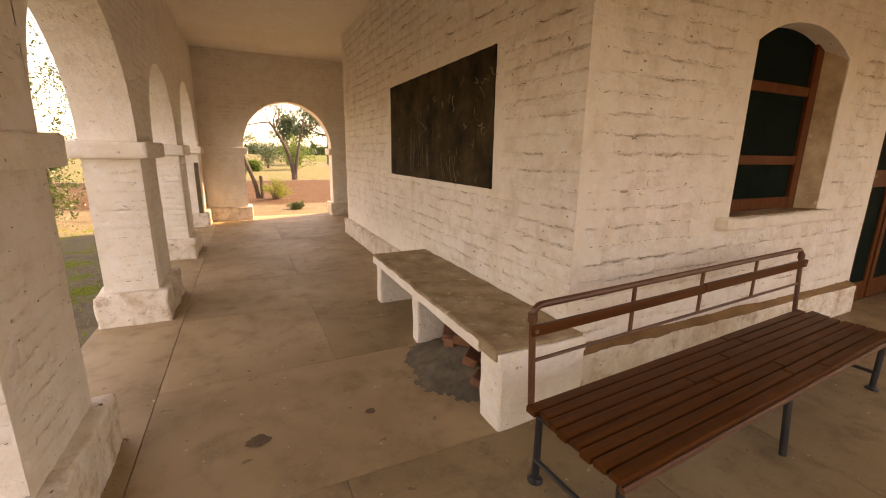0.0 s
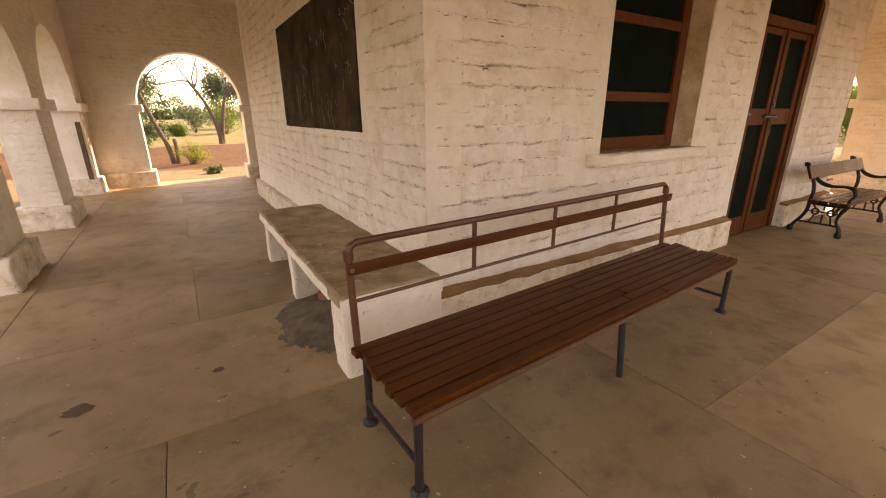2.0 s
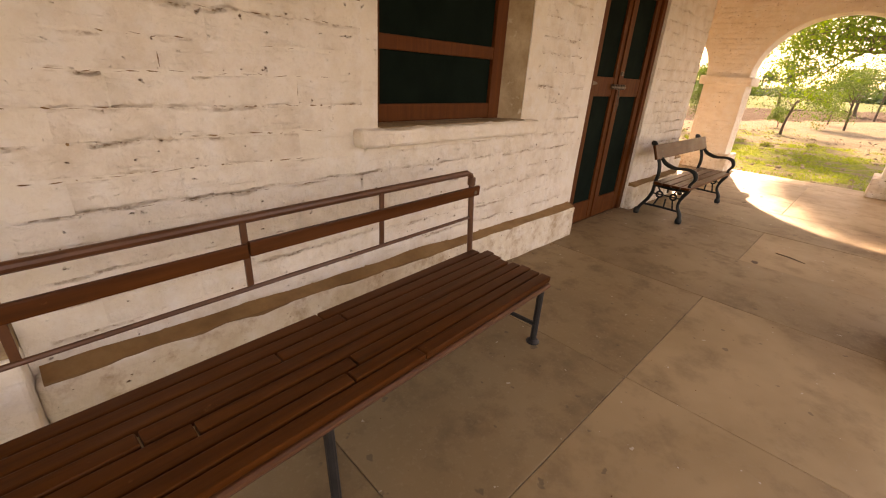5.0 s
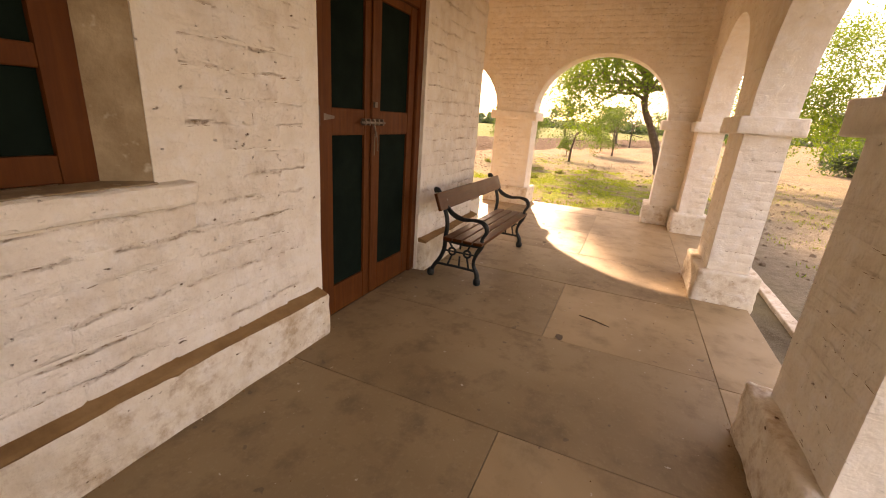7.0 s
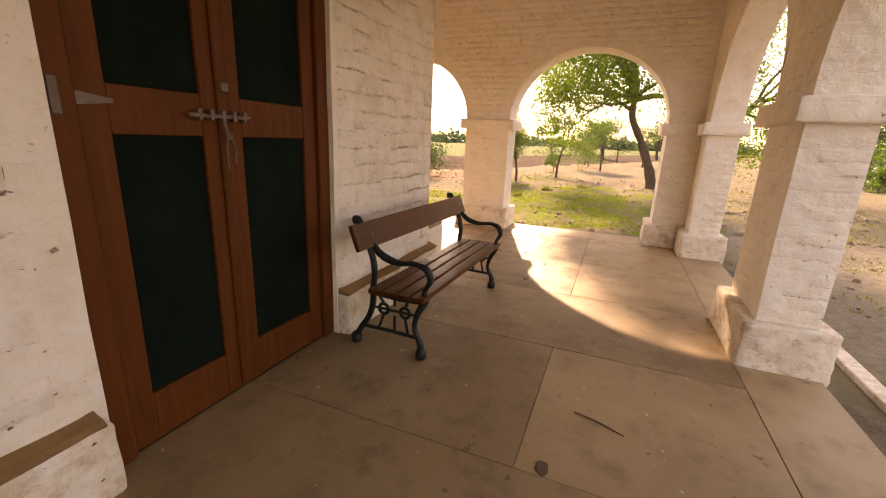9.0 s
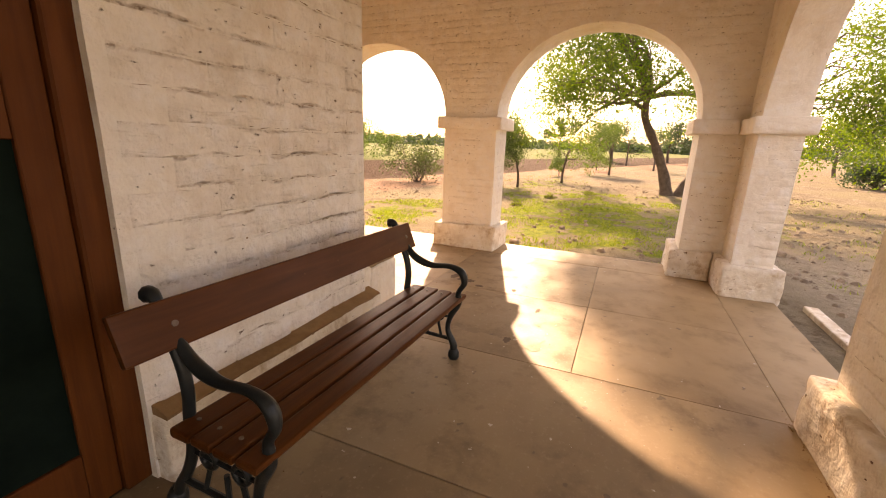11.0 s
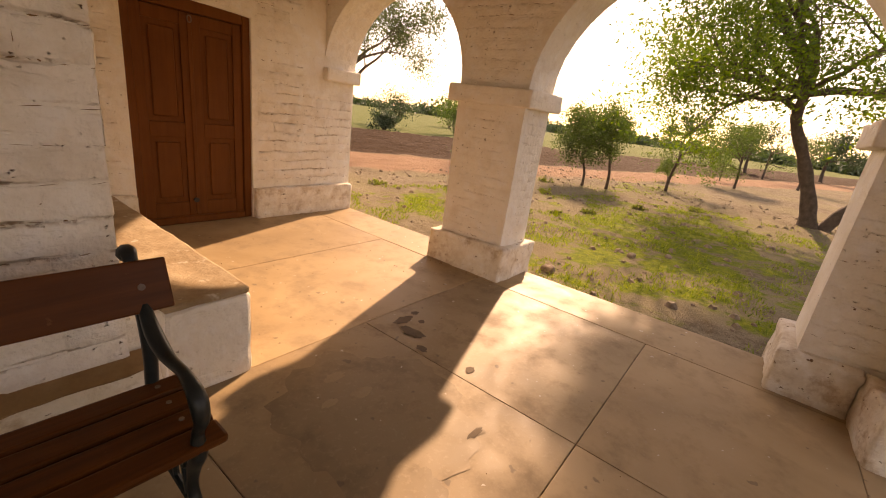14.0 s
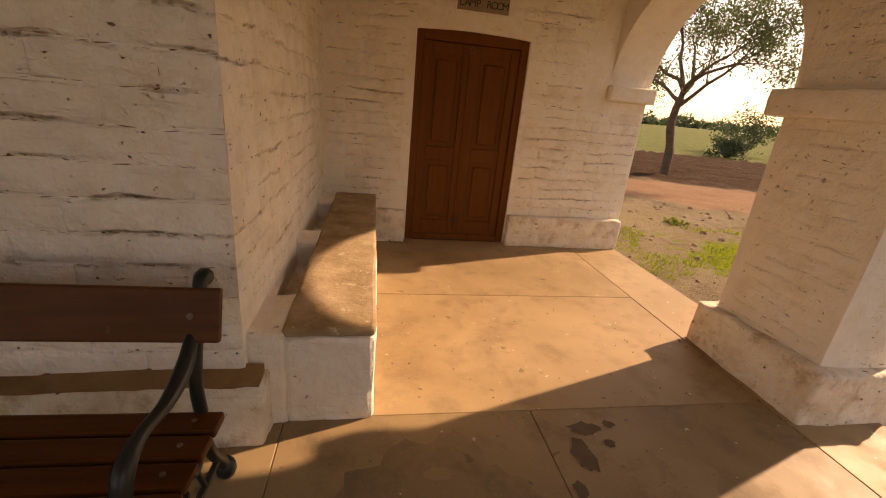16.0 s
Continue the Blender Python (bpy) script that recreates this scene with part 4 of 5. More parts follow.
def ground_height(x, y):
    p = Vector((x, y, 0))
    near = max(abs(x - 3.5) - 7.2, abs(y - 3) - 7.0, 0)
    k = min(1.0, near / 2.5)
    d = y + 0.35 * x
    h = GROUND + k * (0.05 * noise.noise(p * 0.55) + 0.018 * noise.noise(p * 2.7))
    if x > 10 and 14.6 < d < 26.5:
        h += 0.07 * math.sin(d * 6.0 + noise.noise(p * 0.7) * 2.0) * min(1, (d - 14.6)) + 0.05 * noise.noise(p * 3.1)
    return h


def spread(lo, hi, fine_lo, fine_hi, cell):
    xs, x, s = [], fine_lo, cell
    while x < fine_hi:
        xs.append(x)
        x += cell
    up, s = fine_hi, cell
    while up < hi:
        xs.append(up)
        s *= 1.16
        up += s
    xs.append(hi)
    dn, s = fine_lo, cell
    low = []
    while dn > lo:
        s *= 1.16
        dn -= s
        low.append(max(dn, lo))
    return low[::-1] + xs


gx, gy = spread(-900, 900, -9.0, 30.0, 0.24), spread(-900, 900, -7.0, 24.0, 0.24)
gverts = [(x, y, ground_height(x, y)) for x in gx for y in gy]
nyg = len(gy)
gfaces = [(i * nyg + k, (i + 1) * nyg + k, (i + 1) * nyg + k + 1, i * nyg + k + 1) for i in range(len(gx) - 1) for k in range(nyg - 1)]
gme = bpy.data.meshes.new("ground")
gme.from_pydata(gverts, [], gfaces)
gme.polygons.foreach_set("use_smooth", [True] * len(gfaces))
gme.materials.append(ground_material())
tagged(new("ground", gme), "dry reddish earth with patches of green grass, a dirt track and a ploughed field", "ground", kind="structure")


# ---- plants ----
def leaf_material(name, a, b2, glow=0.45):
    m = bpy.data.materials.new(name)
    m.use_nodes = True
    nt = m.node_tree
    p = nt.nodes["Principled BSDF"]
    p.inputs["Roughness"].default_value = 0.55
    geo = nt.nodes.new("ShaderNodeNewGeometry")
    c = ramp(nt, geo.outputs["Random Per Island"], [(0.0, a), (1.0, b2)])
    nt.links.new(c, p.inputs["Base Color"])
    t = nt.nodes.new("ShaderNodeBsdfTranslucent")
    nt.links.new(mix(nt, 1.0, c, (1.6, 2.0, 0.8), "MULTIPLY"), t.inputs["Color"])
    ms = nt.nodes.new("ShaderNodeMixShader")
    ms.inputs[0].default_value = glow
    nt.links.new(p.outputs[0], ms.inputs[1])
    nt.links.new(t.outputs[0], ms.inputs[2])
    nt.links.new(ms.outputs[0], nt.nodes["Material Output"].inputs["Surface"])
    return m


M_LEAF = leaf_material("broad_leaves", (0.048, 0.090, 0.010), (0.135, 0.180, 0.018), 0.48)
M_FINE = leaf_material("fine_leaves", (0.045, 0.085, 0.016), (0.115, 0.165, 0.034), 0.28)
M_OLIVE = leaf_material("dusty_leaves", (0.050, 0.075, 0.024), (0.095, 0.12, 0.042), 0.2)
# bluer, duller green: distance haze is mixed into this leaf colour
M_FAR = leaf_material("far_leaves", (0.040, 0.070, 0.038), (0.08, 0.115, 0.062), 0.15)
M_GRASS = leaf_material("grass_blades", (0.09, 0.125, 0.010), (0.24, 0.25, 0.03), 0.4)
M_BARK = blotched("bark", (0.075, 0.052, 0.038), (0.155, 0.115, 0.088), 9.0, 0.95, 0.9, 0.03)
M_STONE = blotched("field_stone", (0.13, 0.09, 0.06), (0.34, 0.26, 0.19), 9.0, 0.95, 0.6, 0.01, vary=True)


def branch(bm, p, d, r, length, depth, rnd, tips, droop=0.0, split=3, spread_a=0.6):
    n = 4 if depth > 0 else 3
    pts, rad = [p.copy()], [r]
    for k in range(n):
        d = (d + Vector((rnd.gauss(0, 0.24), rnd.gauss(0, 0.24), rnd.gauss(0, 0.18) - droop))).normalized()
        p = p + d * (length / n)
        pts.append(p.copy())
        rad.append(r * (1 - 0.55 * (k + 1) / n))
        if depth <= 1 or (depth == 2 and k % 2):
            tips.append((p.copy(), length))
    add_tube(bm, pts, rad, 7 if r > 0.05 else 5 if r > 0.015 else 4, False)
    if depth > 0:
        for k in range(split):
            q = pts[-1] if k == 0 else pts[rnd.randint(2, n)]
            nd = (d + Vector((rnd.gauss(0, spread_a), rnd.gauss(0, spread_a), rnd.gauss(0.12, spread_a * 0.7)))).normalized()
            branch(bm, q, nd, max(0.004, rad[-1] * rnd.uniform(0.6, 0.9)), length * rnd.uniform(0.55, 0.8), depth - 1, rnd, tips, droop, split, spread_a)


def leaf_cloud(tips, per, reach, size, rnd, flat=0.0):
    """single leaves scattered about the twigs' ends"""
    n = len(tips) * per
    g = np.random.default_rng(rnd.randint(0, 99999))
    base = np.repeat(np.array([list(t) for t, _ in tips]), per, axis=0)
    c = base + g.normal(0, reach, (n, 3)) * np.array([1, 1, 1 - flat])
    a = g.normal(0, 1, (n, 3))
    a /= np.linalg.norm(a, axis=1)[:, None]
    t = g.normal(0, 1, (n, 3))
    s = np.cross(a, t)
    s /= np.linalg.norm(s, axis=1)[:, None]
    L = size * g.uniform(0.6, 1.3, (n, 1))
    v = np.stack([c - a * L, c + s * L * 0.42 - a * L * 0.1, c + a * L, c - s * L * 0.42 - a * L * 0.1], axis=1).reshape(-1, 3)
    me = bpy.data.meshes.new("crown")
    f = np.arange(4 * n).reshape(-1, 4)
    me.from_pydata(v.tolist(), [], f.tolist())
    return me


def tree(name, label, base, stems, leafmat, per=24, reach=0.28, size=0.07, depth=3, seed=1, droop=0.0, split=3, spread_a=0.6, category="tree", group="", flat=0.0, low=0.72):
    """stems: (points of a trunk with their radii, list of (limb direction, length))"""
    rnd = random.Random(seed)
    t = thing(name, label, category, base, 0, group)
    wood_bm, tips = bmesh.new(), []
    for pts, radii, limbs in stems:
        path = spline(pts, 5)
        rr = np.interp(np.linspace(0, len(radii) - 1, len(path)), range(len(radii)), radii)
        rr = [x * (1 + 0.08 * math.sin(k * 1.7)) for k, x in enumerate(rr)]
        add_tube(wood_bm, path, rr, 10)
        for d, length in limbs:
            k = rnd.randint(int(len(path) * low), len(path) - 1)
            branch(wood_bm, path[k].copy(), Vector(d).normalized(), rr[-1] * 0.75, length, depth, rnd, tips, droop, split, spread_a)
    part("trunk", wood_bm, M_BARK, t, "rough brown bark", True)
    if per:
        me = leaf_cloud(tips, per, reach, size, rnd, flat)
        me.materials.append(leafmat)
        cr = new("crown", me)
        cr.parent = t
    return t


# the broad-leaved tree with a bent double trunk
tree("shade_tree", "broad-leaved shade tree with a bent double trunk", (20.5, -2.95, GROUND), [
    ([(0, 0, -0.1), (0.0, 0.20, 0.7), (0, 0.62, 1.7), (-0.1, 1.05, 2.6), (-0.2, 1.0, 3.4)], [0.23, 0.16, 0.135, 0.12, 0.10],
     [((-0.35, 1.0, 0.10), 2.0), ((-0.8, 0.8, 0.4), 2.2), ((-1.2, 0.5, 0.75), 2.6), ((-0.6, -0.2, 0.9), 2.2), ((-1.0, -0.4, 0.8), 2.4), ((0.1, -0.9, 0.6), 2.2),
      ((-0.1, 1.1, -0.15), 1.7), ((-1.3, 0.9, 0.9), 2.7), ((0.1, 0.7, 0.9), 2.0), ((-0.9, 1.2, 0.30), 2.3), ((-0.6, -1.1, 0.5), 2.3), ((-0.3, 0.6, 0.35), 1.8), ((-0.5, 0.9, 0.7), 2.0), ((-1.2, 0.0, 0.5), 2.2)]),
    ([(0.1, -0.25, -0.1), (0.15, -0.55, 0.5), (0.3, -1.2, 1.3), (0.5, -2.2, 2.4), (0.5, -2.8, 3.2)], [0.17, 0.145, 0.115, 0.09, 0.07],
     [((-0.5, -0.5, 0.9), 2.0), ((0.2, -1.0, 0.5), 2.0), ((-0.7, 0.2, 0.9), 2.0), ((-0.6, -1.0, 0.2), 2.0), ((-0.2, -0.6, -0.15), 1.6), ((-0.9, -0.3, 0.4), 2.0)]),
    # two higher stems out of view, added to dapple the floor's sunlight
    ([(-0.2, 1.0, 3.3), (-0.7, 1.9, 4.6), (-1.3, 2.9, 5.8), (-1.8, 3.6, 6.8)], [0.13, 0.11, 0.09, 0.06],
     [((0.5, -0.8, 0.5), 0.9), ((0.3, 0.5, 0.8), 0.6), ((-0.5, 0.6, 0.3), 0.6), ((-0.9, -0.5, 0.3), 0.8), ((0.8, 0.2, 0.4), 0.9), ((0.1, -1.0, 0.1), 1.0), ((-0.4, -0.9, 0.7), 0.9), ((0.9, -0.6, 0.0), 0.9)]),
    ([(-1.3, 2.9, 5.8), (-1.7, 3.5, 6.2), (-2.0, 4.0, 6.6), (-2.2, 4.4, 6.9)], [0.08, 0.07, 0.06, 0.05],
     [((-0.9, -0.3, 0.4), 0.7), ((0.6, -0.8, 0.4), 0.7), ((-0.6, -0.8, 0.1), 0.7), ((0.1, -1.0, 0.1), 0.7), ((0.3, 0.3, 0.6), 0.5), ((0.9, 0.2, -0.2), 0.5)])],
     M_LEAF, per=21, reach=0.26, size=0.052, depth=3, seed=5, split=3, spread_a=0.8, droop=0.055)

# young thorn trees along the track
for k, (x, y, h, lean, dens, deep) in enumerate([(19.7, 2.75, 2.5, 0.25, 12, 3), (19.9, 2.05, 2.7, 0.15, 12, 3), (22.7, 0.85, 3.0, -0.15, 4, 3), (30.5, -0.7, 3.3, 0.1, 14, 3),
                                              (39.0, -3.4, 3.8, 0.0, 10, 2), (27.0, 1.6, 1.2, 0.2, 8, 2), (35.0, 0.3, 2.2, 0.0, 10, 2), (46.0, -1.5, 4.4, 0.0, 10, 2)]):
    s = h / 2.6
    tr = random.Random(300 + k)
    tree("thorn_tree", "young thorn tree with a slim dark trunk and feathery green leaves", (x, y, ground_height(x, y)), [
        ([(0, 0, -0.05), (0.02, 0.05 * lean, 0.4 * s), (0.0, lean * 0.6, 0.85 * s), (0.05, lean, 1.15 * s)], [0.05 * s, 0.042 * s, 0.036 * s, 0.03 * s],
         [((tr.uniform(-1, 1), tr.uniform(-1, 1), tr.uniform(0.3, 1.1)), tr.uniform(0.6, 0.95) * s) for _ in range(6)])],
        M_FINE, per=int(dens * 1.5), reach=0.12 * s, size=0.034, depth=deep, seed=40 + k, split=3, spread_a=0.75, low=0.5, group="young thorn trees")

# taller thinly leaved trees
tree("acacia_tree", "tall thinly leaved tree with a dark trunk beside the dirt track", (16.6, 10.5, ground_height(16.6, 10.5)), [
    ([(0, 0, -0.1), (0.05, 0.1, 0.8), (0, 0.3, 1.7), (0.1, 0.25, 2.6)], [0.16, 0.13, 0.12, 0.09],
     [((0.2, 1.0, 0.4), 1.7), ((-0.3, -0.9, 0.7), 1.9), ((0.5, 0.2, 1.0), 1.9), ((-0.4, 0.4, 1.1), 1.9), ((0.2, -0.4, 1.2), 2.0), ((0.0, 0.8, 0.9), 1.8), ((0.5, -0.8, 0.8), 1.5)])],
     M_OLIVE, per=20, reach=0.19, size=0.05, depth=3, seed=77, split=3, spread_a=0.55)
tree("acacia_tree", "forked open tree with thin olive leaves in the field", (1.0, 26.0, ground_height(1, 26)), [
    ([(0, 0, -0.1), (-0.1, 0, 0.9), (-0.5, 0, 2.2), (-1.2, 0, 3.4)], [0.17, 0.13, 0.09, 0.06], [((-0.8, 0, 0.7), 2.4), ((-0.2, 0.3, 1.0), 2.4), ((-1.0, -0.3, 0.2), 2.2), ((0.4, 0, 1.0), 2.2)]),
    ([(0.05, 0, -0.1), (0.15, 0, 0.9), (0.4, 0, 2.2), (0.7, 0, 3.4)], [0.13, 0.11, 0.08, 0.055], [((0.7, 0, 0.7), 2.3), ((0.1, -0.3, 1.0), 2.3), ((1.0, 0.3, 0.4), 2.0)])],
     M_OLIVE, per=5, reach=0.30, size=0.042, depth=4, seed=78, split=3, spread_a=0.55)
tree("leaning_tree", "leaning half-dead grey trunk beside a short stump", (-1.55, 15.0, GROUND), [
    ([(0.1, 0, -0.1), (0.0, 0, 0.6), (-0.25, 0, 1.4), (-0.5, 0, 2.3), (-0.62, 0, 3.0)], [0.09, 0.075, 0.065, 0.055, 0.045], [((-0.3, 0, 1.0), 1.0), ((0.8, 0.1, 0.5), 1.2), ((-0.7, 0.1, 0.6), 0.9)]),
    ([(0.22, 0, -0.1), (0.24, 0, 0.45), (0.22, 0, 0.85)], [0.075, 0.07, 0.06], [])],
     M_OLIVE, per=5, reach=0.15, size=0.045, depth=2, seed=79)
tree("thorn_shrub", "drooping thorn shrub with fine green leaves", (-6.6, 12.3, GROUND), [
    ([(0, 0, -0.1), (0.2, -0.3, 0.6), (0.3, -0.7, 1.3), (0.2, -1.0, 2.0)], [0.09, 0.07, 0.05, 0.04],
     [((0.3, -0.6, 0.7), 1.3), ((0.2, -1.0, 0.0), 1.2), ((0.1, 0.3, 1.0), 1.3), ((-0.4, -0.6, 0.8), 1.4), ((0.4, 0.6, 0.5), 1.2), ((0.3, -0.4, -0.3), 1.0)])],
     M_OLIVE, per=9, reach=0.16, size=0.045, depth=3, seed=80, droop=0.06, category="shrub")
tree("thorn_shrub", "dense green thorn tree behind the arcade", (-4.8, 14.2, GROUND), [
    ([(0, 0, -0.1), (0.1, 0.2, 0.8), (0.1, 0.3, 1.8), (0.0, 0.4, 2.6)], [0.11, 0.09, 0.07, 0.05],
     [((0.3, 0.6, 0.7), 1.0), ((0.2, -0.3, 1.0), 1.0), ((-0.6, 0.3, 0.8), 1.2), ((0.1, 0.9, 0.2), 1.0), ((-0.2, 0.2, 1.0), 1.2)])],
     M_FINE, per=12, reach=0.2, size=0.045, depth=3, seed=81, category="tree")


def bush(name, label, base, rx, ry, h, mat, seed, per=5, size=0.05, category="bush"):
    rnd = random.Random(seed)
    t = thing(name, label, category, base)
    bm, tips = bmesh.new(), []
    for k in range(16):
        a = rnd.uniform(0, math.tau)
        branch(bm, Vector((rnd.uniform(-0.1, 0.1), rnd.uniform(-0.1, 0.1), -0.02)), Vector((math.cos(a) * rx * 0.7, math.sin(a) * ry * 0.7, h * 0.75)).normalized(), 0.018, h * rnd.uniform(0.5, 0.72), 2, rnd, tips, 0.0, 3, 0.45)
    part("stem", bm, M_BARK, t)
    me = leaf_cloud(tips, per, 0.10 * h, size, rnd)
    me.materials.append(mat)
    new("foliage", me).parent = t
    return t


bush("round_bush", "rounded dusty olive bush at the edge of the track", (18.9, 5.75, ground_height(18.9, 5.75)), 0.9, 0.9, 1.45, M_OLIVE, 90)
bush("grass_tuft", "tall feathery tuft of grass beside a stump", (-0.9, 14.3, GROUND), 0.25, 0.2, 0.62, M_GRASS, 91, 3, 0.022)
bush("grass_tuft", "low tuft of dry grass on the bare earth", (-0.5, 11.6, GROUND), 0.3, 0.3, 0.22, M_OLIVE, 92, 2, 0.03)
for k, (x, y, h) in enumerate([(13.4, 1.6, 0.13), (14.1, 1.2, 0.11), (15.0, 0.9, 0.12), (17.2, 0.4, 0.14), (16.2, 2.4, 0.15), (18.4, 3.4, 0.15), (12.4, 4.4, 0.12), (19.0, -0.6, 0.14)]):
    bush("grass_tuft", "low green tuft of grass standing in the thin lawn", (x, y, ground_height(x, y)), 0.25, 0.25, h, M_GRASS, 160 + k, 1, 0.016)
bush("round_bush", "low olive bush in the dry field", (-3.0, 20.5, GROUND), 0.9, 0.7, 0.9, M_OLIVE, 93)
for k, (x, y, h) in enumerate([(-2.6, 33.0, 1.1), (2.6, 40.0, 2.2), (0.4, 44.0, 2.0), (-1.2, 38.0, 0.8), (3.6, 52.0, 2.6), (-4.2, 47.0, 1.2), (-8.0, 40.0, 1.3), (-11.0, 52.0, 2.0), (-14.0, 36.0, 1.2), (34.0, 18.6, 2.6), (31.0, 22.5, 2.2), (44.0, 22.0, 2.0), (27.0, 19.5, 1.0), (48.0, 30.0, 3.5), (30.0, -14.5, 1.6), (33.8, -15.7, 2.0), (31.5, -12.8, 1.4), (28.0, -13.2, 1.2), (37.0, -17.0, 2.0), (35.0, -14.0, 1.8), (40.0, -16.0, 2.2), (27.0, -15.5, 1.5)]):
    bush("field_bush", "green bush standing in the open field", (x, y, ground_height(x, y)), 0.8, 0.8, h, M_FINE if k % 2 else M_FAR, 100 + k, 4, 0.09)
for k, (x, y, h) in enumerate([(46.0, -18.2, 5.5), (44.0, -15.5, 4.6), (3.8, 60.0, 7.0), (-4.0, 75.0, 8.0), (9.0, 58.0, 9.0), (-38.0, 62.0, 6.0), (-46.0, 70.0, 6.5), (60.0, 14.0, 5.0), (70.0, 8.0, 6.0), (55.0, 0.0, 5.0), (62.0, -6.0, 5.5), (28.0, -24.0, 6.0)]):
    s = h / 5.0
    tree("field_tree", "leafy green tree standing far off in the fields", (x, y, ground_height(x, y)), [
        ([(0, 0, -0.1), (0.05, 0.1, 0.7 * s), (0.0, 0.1, 1.5 * s), (0.0, 0.0, 2.2 * s)], [0.16 * s, 0.13 * s, 0.11 * s, 0.08 * s],
         [((0.9, 0.3, 0.6), 1.4 * s), ((-0.7, 0.7, 0.6), 1.4 * s), ((0.1, -1.0, 0.6), 1.4 * s), ((-0.3, 0.1, 1.0), 1.6 * s), ((0.3, 0.8, 0.8), 1.4 * s), ((-0.8, -0.5, 0.5), 1.4 * s)])],
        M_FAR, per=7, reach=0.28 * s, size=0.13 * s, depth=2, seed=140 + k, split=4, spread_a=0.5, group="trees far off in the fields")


def far_woods():
    g = np.random.default_rng(9)
    tips = []
    for a in np.linspace(0, math.tau, 420):
        r = g.uniform(180, 330)
        h = g.uniform(2.0, 5.0) * (1.5 if g.random() > 0.85 else 1.0)
        w = g.uniform(4, 9)
        cx, cy = r * math.cos(a), r * math.sin(a)
        for _ in range(22):
            tips.append(((cx + g.normal(0, w * 0.5), cy + g.normal(0, w * 0.5), abs(g.normal(0, 1)) * h * 0.42), 1))
    me = leaf_cloud(tips, 14, 0.9, 1.15, random.Random(2))
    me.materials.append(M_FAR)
    me.name = "far_woods"
    tagged(new("far_woods", me), "line of hazy green trees along the horizon", "woods", kind="stuff")


far_woods()


def grass_blades():
    rnd = random.Random(33)
    verts, faces = [], []
    spots = [(14.5, -0.8, 5.6, 3.2, 26000), (12.2, 3.0, 2.4, 1.2, 6000), (-5.2, 4.0, 1.9, 6.0, 3500), (22, 1.5, 6, 1.8, 1800), (9.0, -6.5, 7.0, 2.6, 6000), (19.0, -5.5, 6.0, 3.0, 3000)]
    for cx, cy, rx, ry, n in spots:
        for _ in range(n):
            a, r = rnd.uniform(0, math.tau), math.sqrt(rnd.random())
            x, y = cx + rx * r * math.cos(a), cy + ry * r * math.sin(a)
            if noise.noise(Vector((x, y, 0)) * 0.9) + 0.5 * noise.noise(Vector((x, y, 4)) * 2.6) < 0.02 or (-3.3 < x < 10.3 and y > -3.1):
                continue
            z = ground_height(x, y)
            h, t = rnd.uniform(0.02, 0.065), rnd.uniform(0, math.tau)
            w = rnd.uniform(0.005, 0.012)
            dx, dy = math.cos(t), math.sin(t)
            lx, ly = rnd.gauss(0, 0.03), rnd.gauss(0, 0.03)
            k = len(verts)
            verts += [(x - dx * w, y - dy * w, z - 0.01), (x + dx * w, y + dy * w, z - 0.01), (x + lx, y + ly, z + h)]
            faces.append((k, k + 1, k + 2))
    me = bpy.data.meshes.new("grass")
    me.from_pydata(verts, [], faces)
    me.materials.append(M_GRASS)
    tagged(new("grass", me), "short thin green grass in uneven patches", "grass", kind="stuff")


grass_blades()


def stones():
    rnd = random.Random(44)
    verts, faces = [], []
    for n in range(4200):
        x, y = rnd.uniform(10.4, 24), rnd.uniform(-8, 6)
        if n > 3200:
            x, y = rnd.uniform(3, 16), rnd.uniform(-9, -3.6)
        s = 0.008 + 0.06 * rnd.random() ** 5
        z = ground_height(x, y)
        k = len(verts)
        for i in range(6):
            a = i * math.tau / 6
            verts.append((x + s * math.cos(a) * rnd.uniform(0.7, 1.3), y + s * math.sin(a) * rnd.uniform(0.7, 1.3), z - 0.005))
        for i in range(4):
            a = i * math.tau / 4
            verts.append((x + s * 0.55 * math.cos(a), y + s * 0.55 * math.sin(a), z + s * rnd.uniform(0.4, 0.8)))
        faces += [(k + 6, k + 7, k + 8, k + 9)]
        faces += [(k, k + 1, k + 6), (k + 1, k + 2, k + 7, k + 6), (k + 2, k + 3, k + 7), (k + 3, k + 4, k + 8, k + 7), (k + 4, k + 5, k + 9, k + 8), (k + 5, k, k + 6, k + 9)]
    me = bpy.data.meshes.new("stones")
    me.from_pydata(verts, [], faces)
    me.materials.append(M_STONE)
    tagged(new("stones", me), "scattered small stones on bare earth", "stones", kind="stuff")


stones()
# low kerb outside the south arcade
kerb = structure("kerb", rough_block((4.4, -3.50, GROUND - 0.1), (9.6, -3.38, GROUND + 0.05), 0.2, 0.006, 0.012), M_PLINTH, "low pale stone kerb beside the veranda", "kerb")
for x, y, s in ((12.6, -0.6, 0.07), (13.1, -1.0, 0.06), (10.86, -0.12, 0.09), (16.0, -2.2, 0.08), (11.6, -3.4, 0.12), (8.6, -3.7, 0.05), (12.3, -3.9, 0.09)):
    tagged(part("field_stone", rough_block((x - s, y - s * 0.8, ground_height(x, y) - 0.03), (x + s, y + s * 0.8, ground_height(x, y) + s * 0.8), 0.05, 0.02, 0.04), M_STONE), "rough pale stone lying on the grass", "stone", "loose stones on the grass")

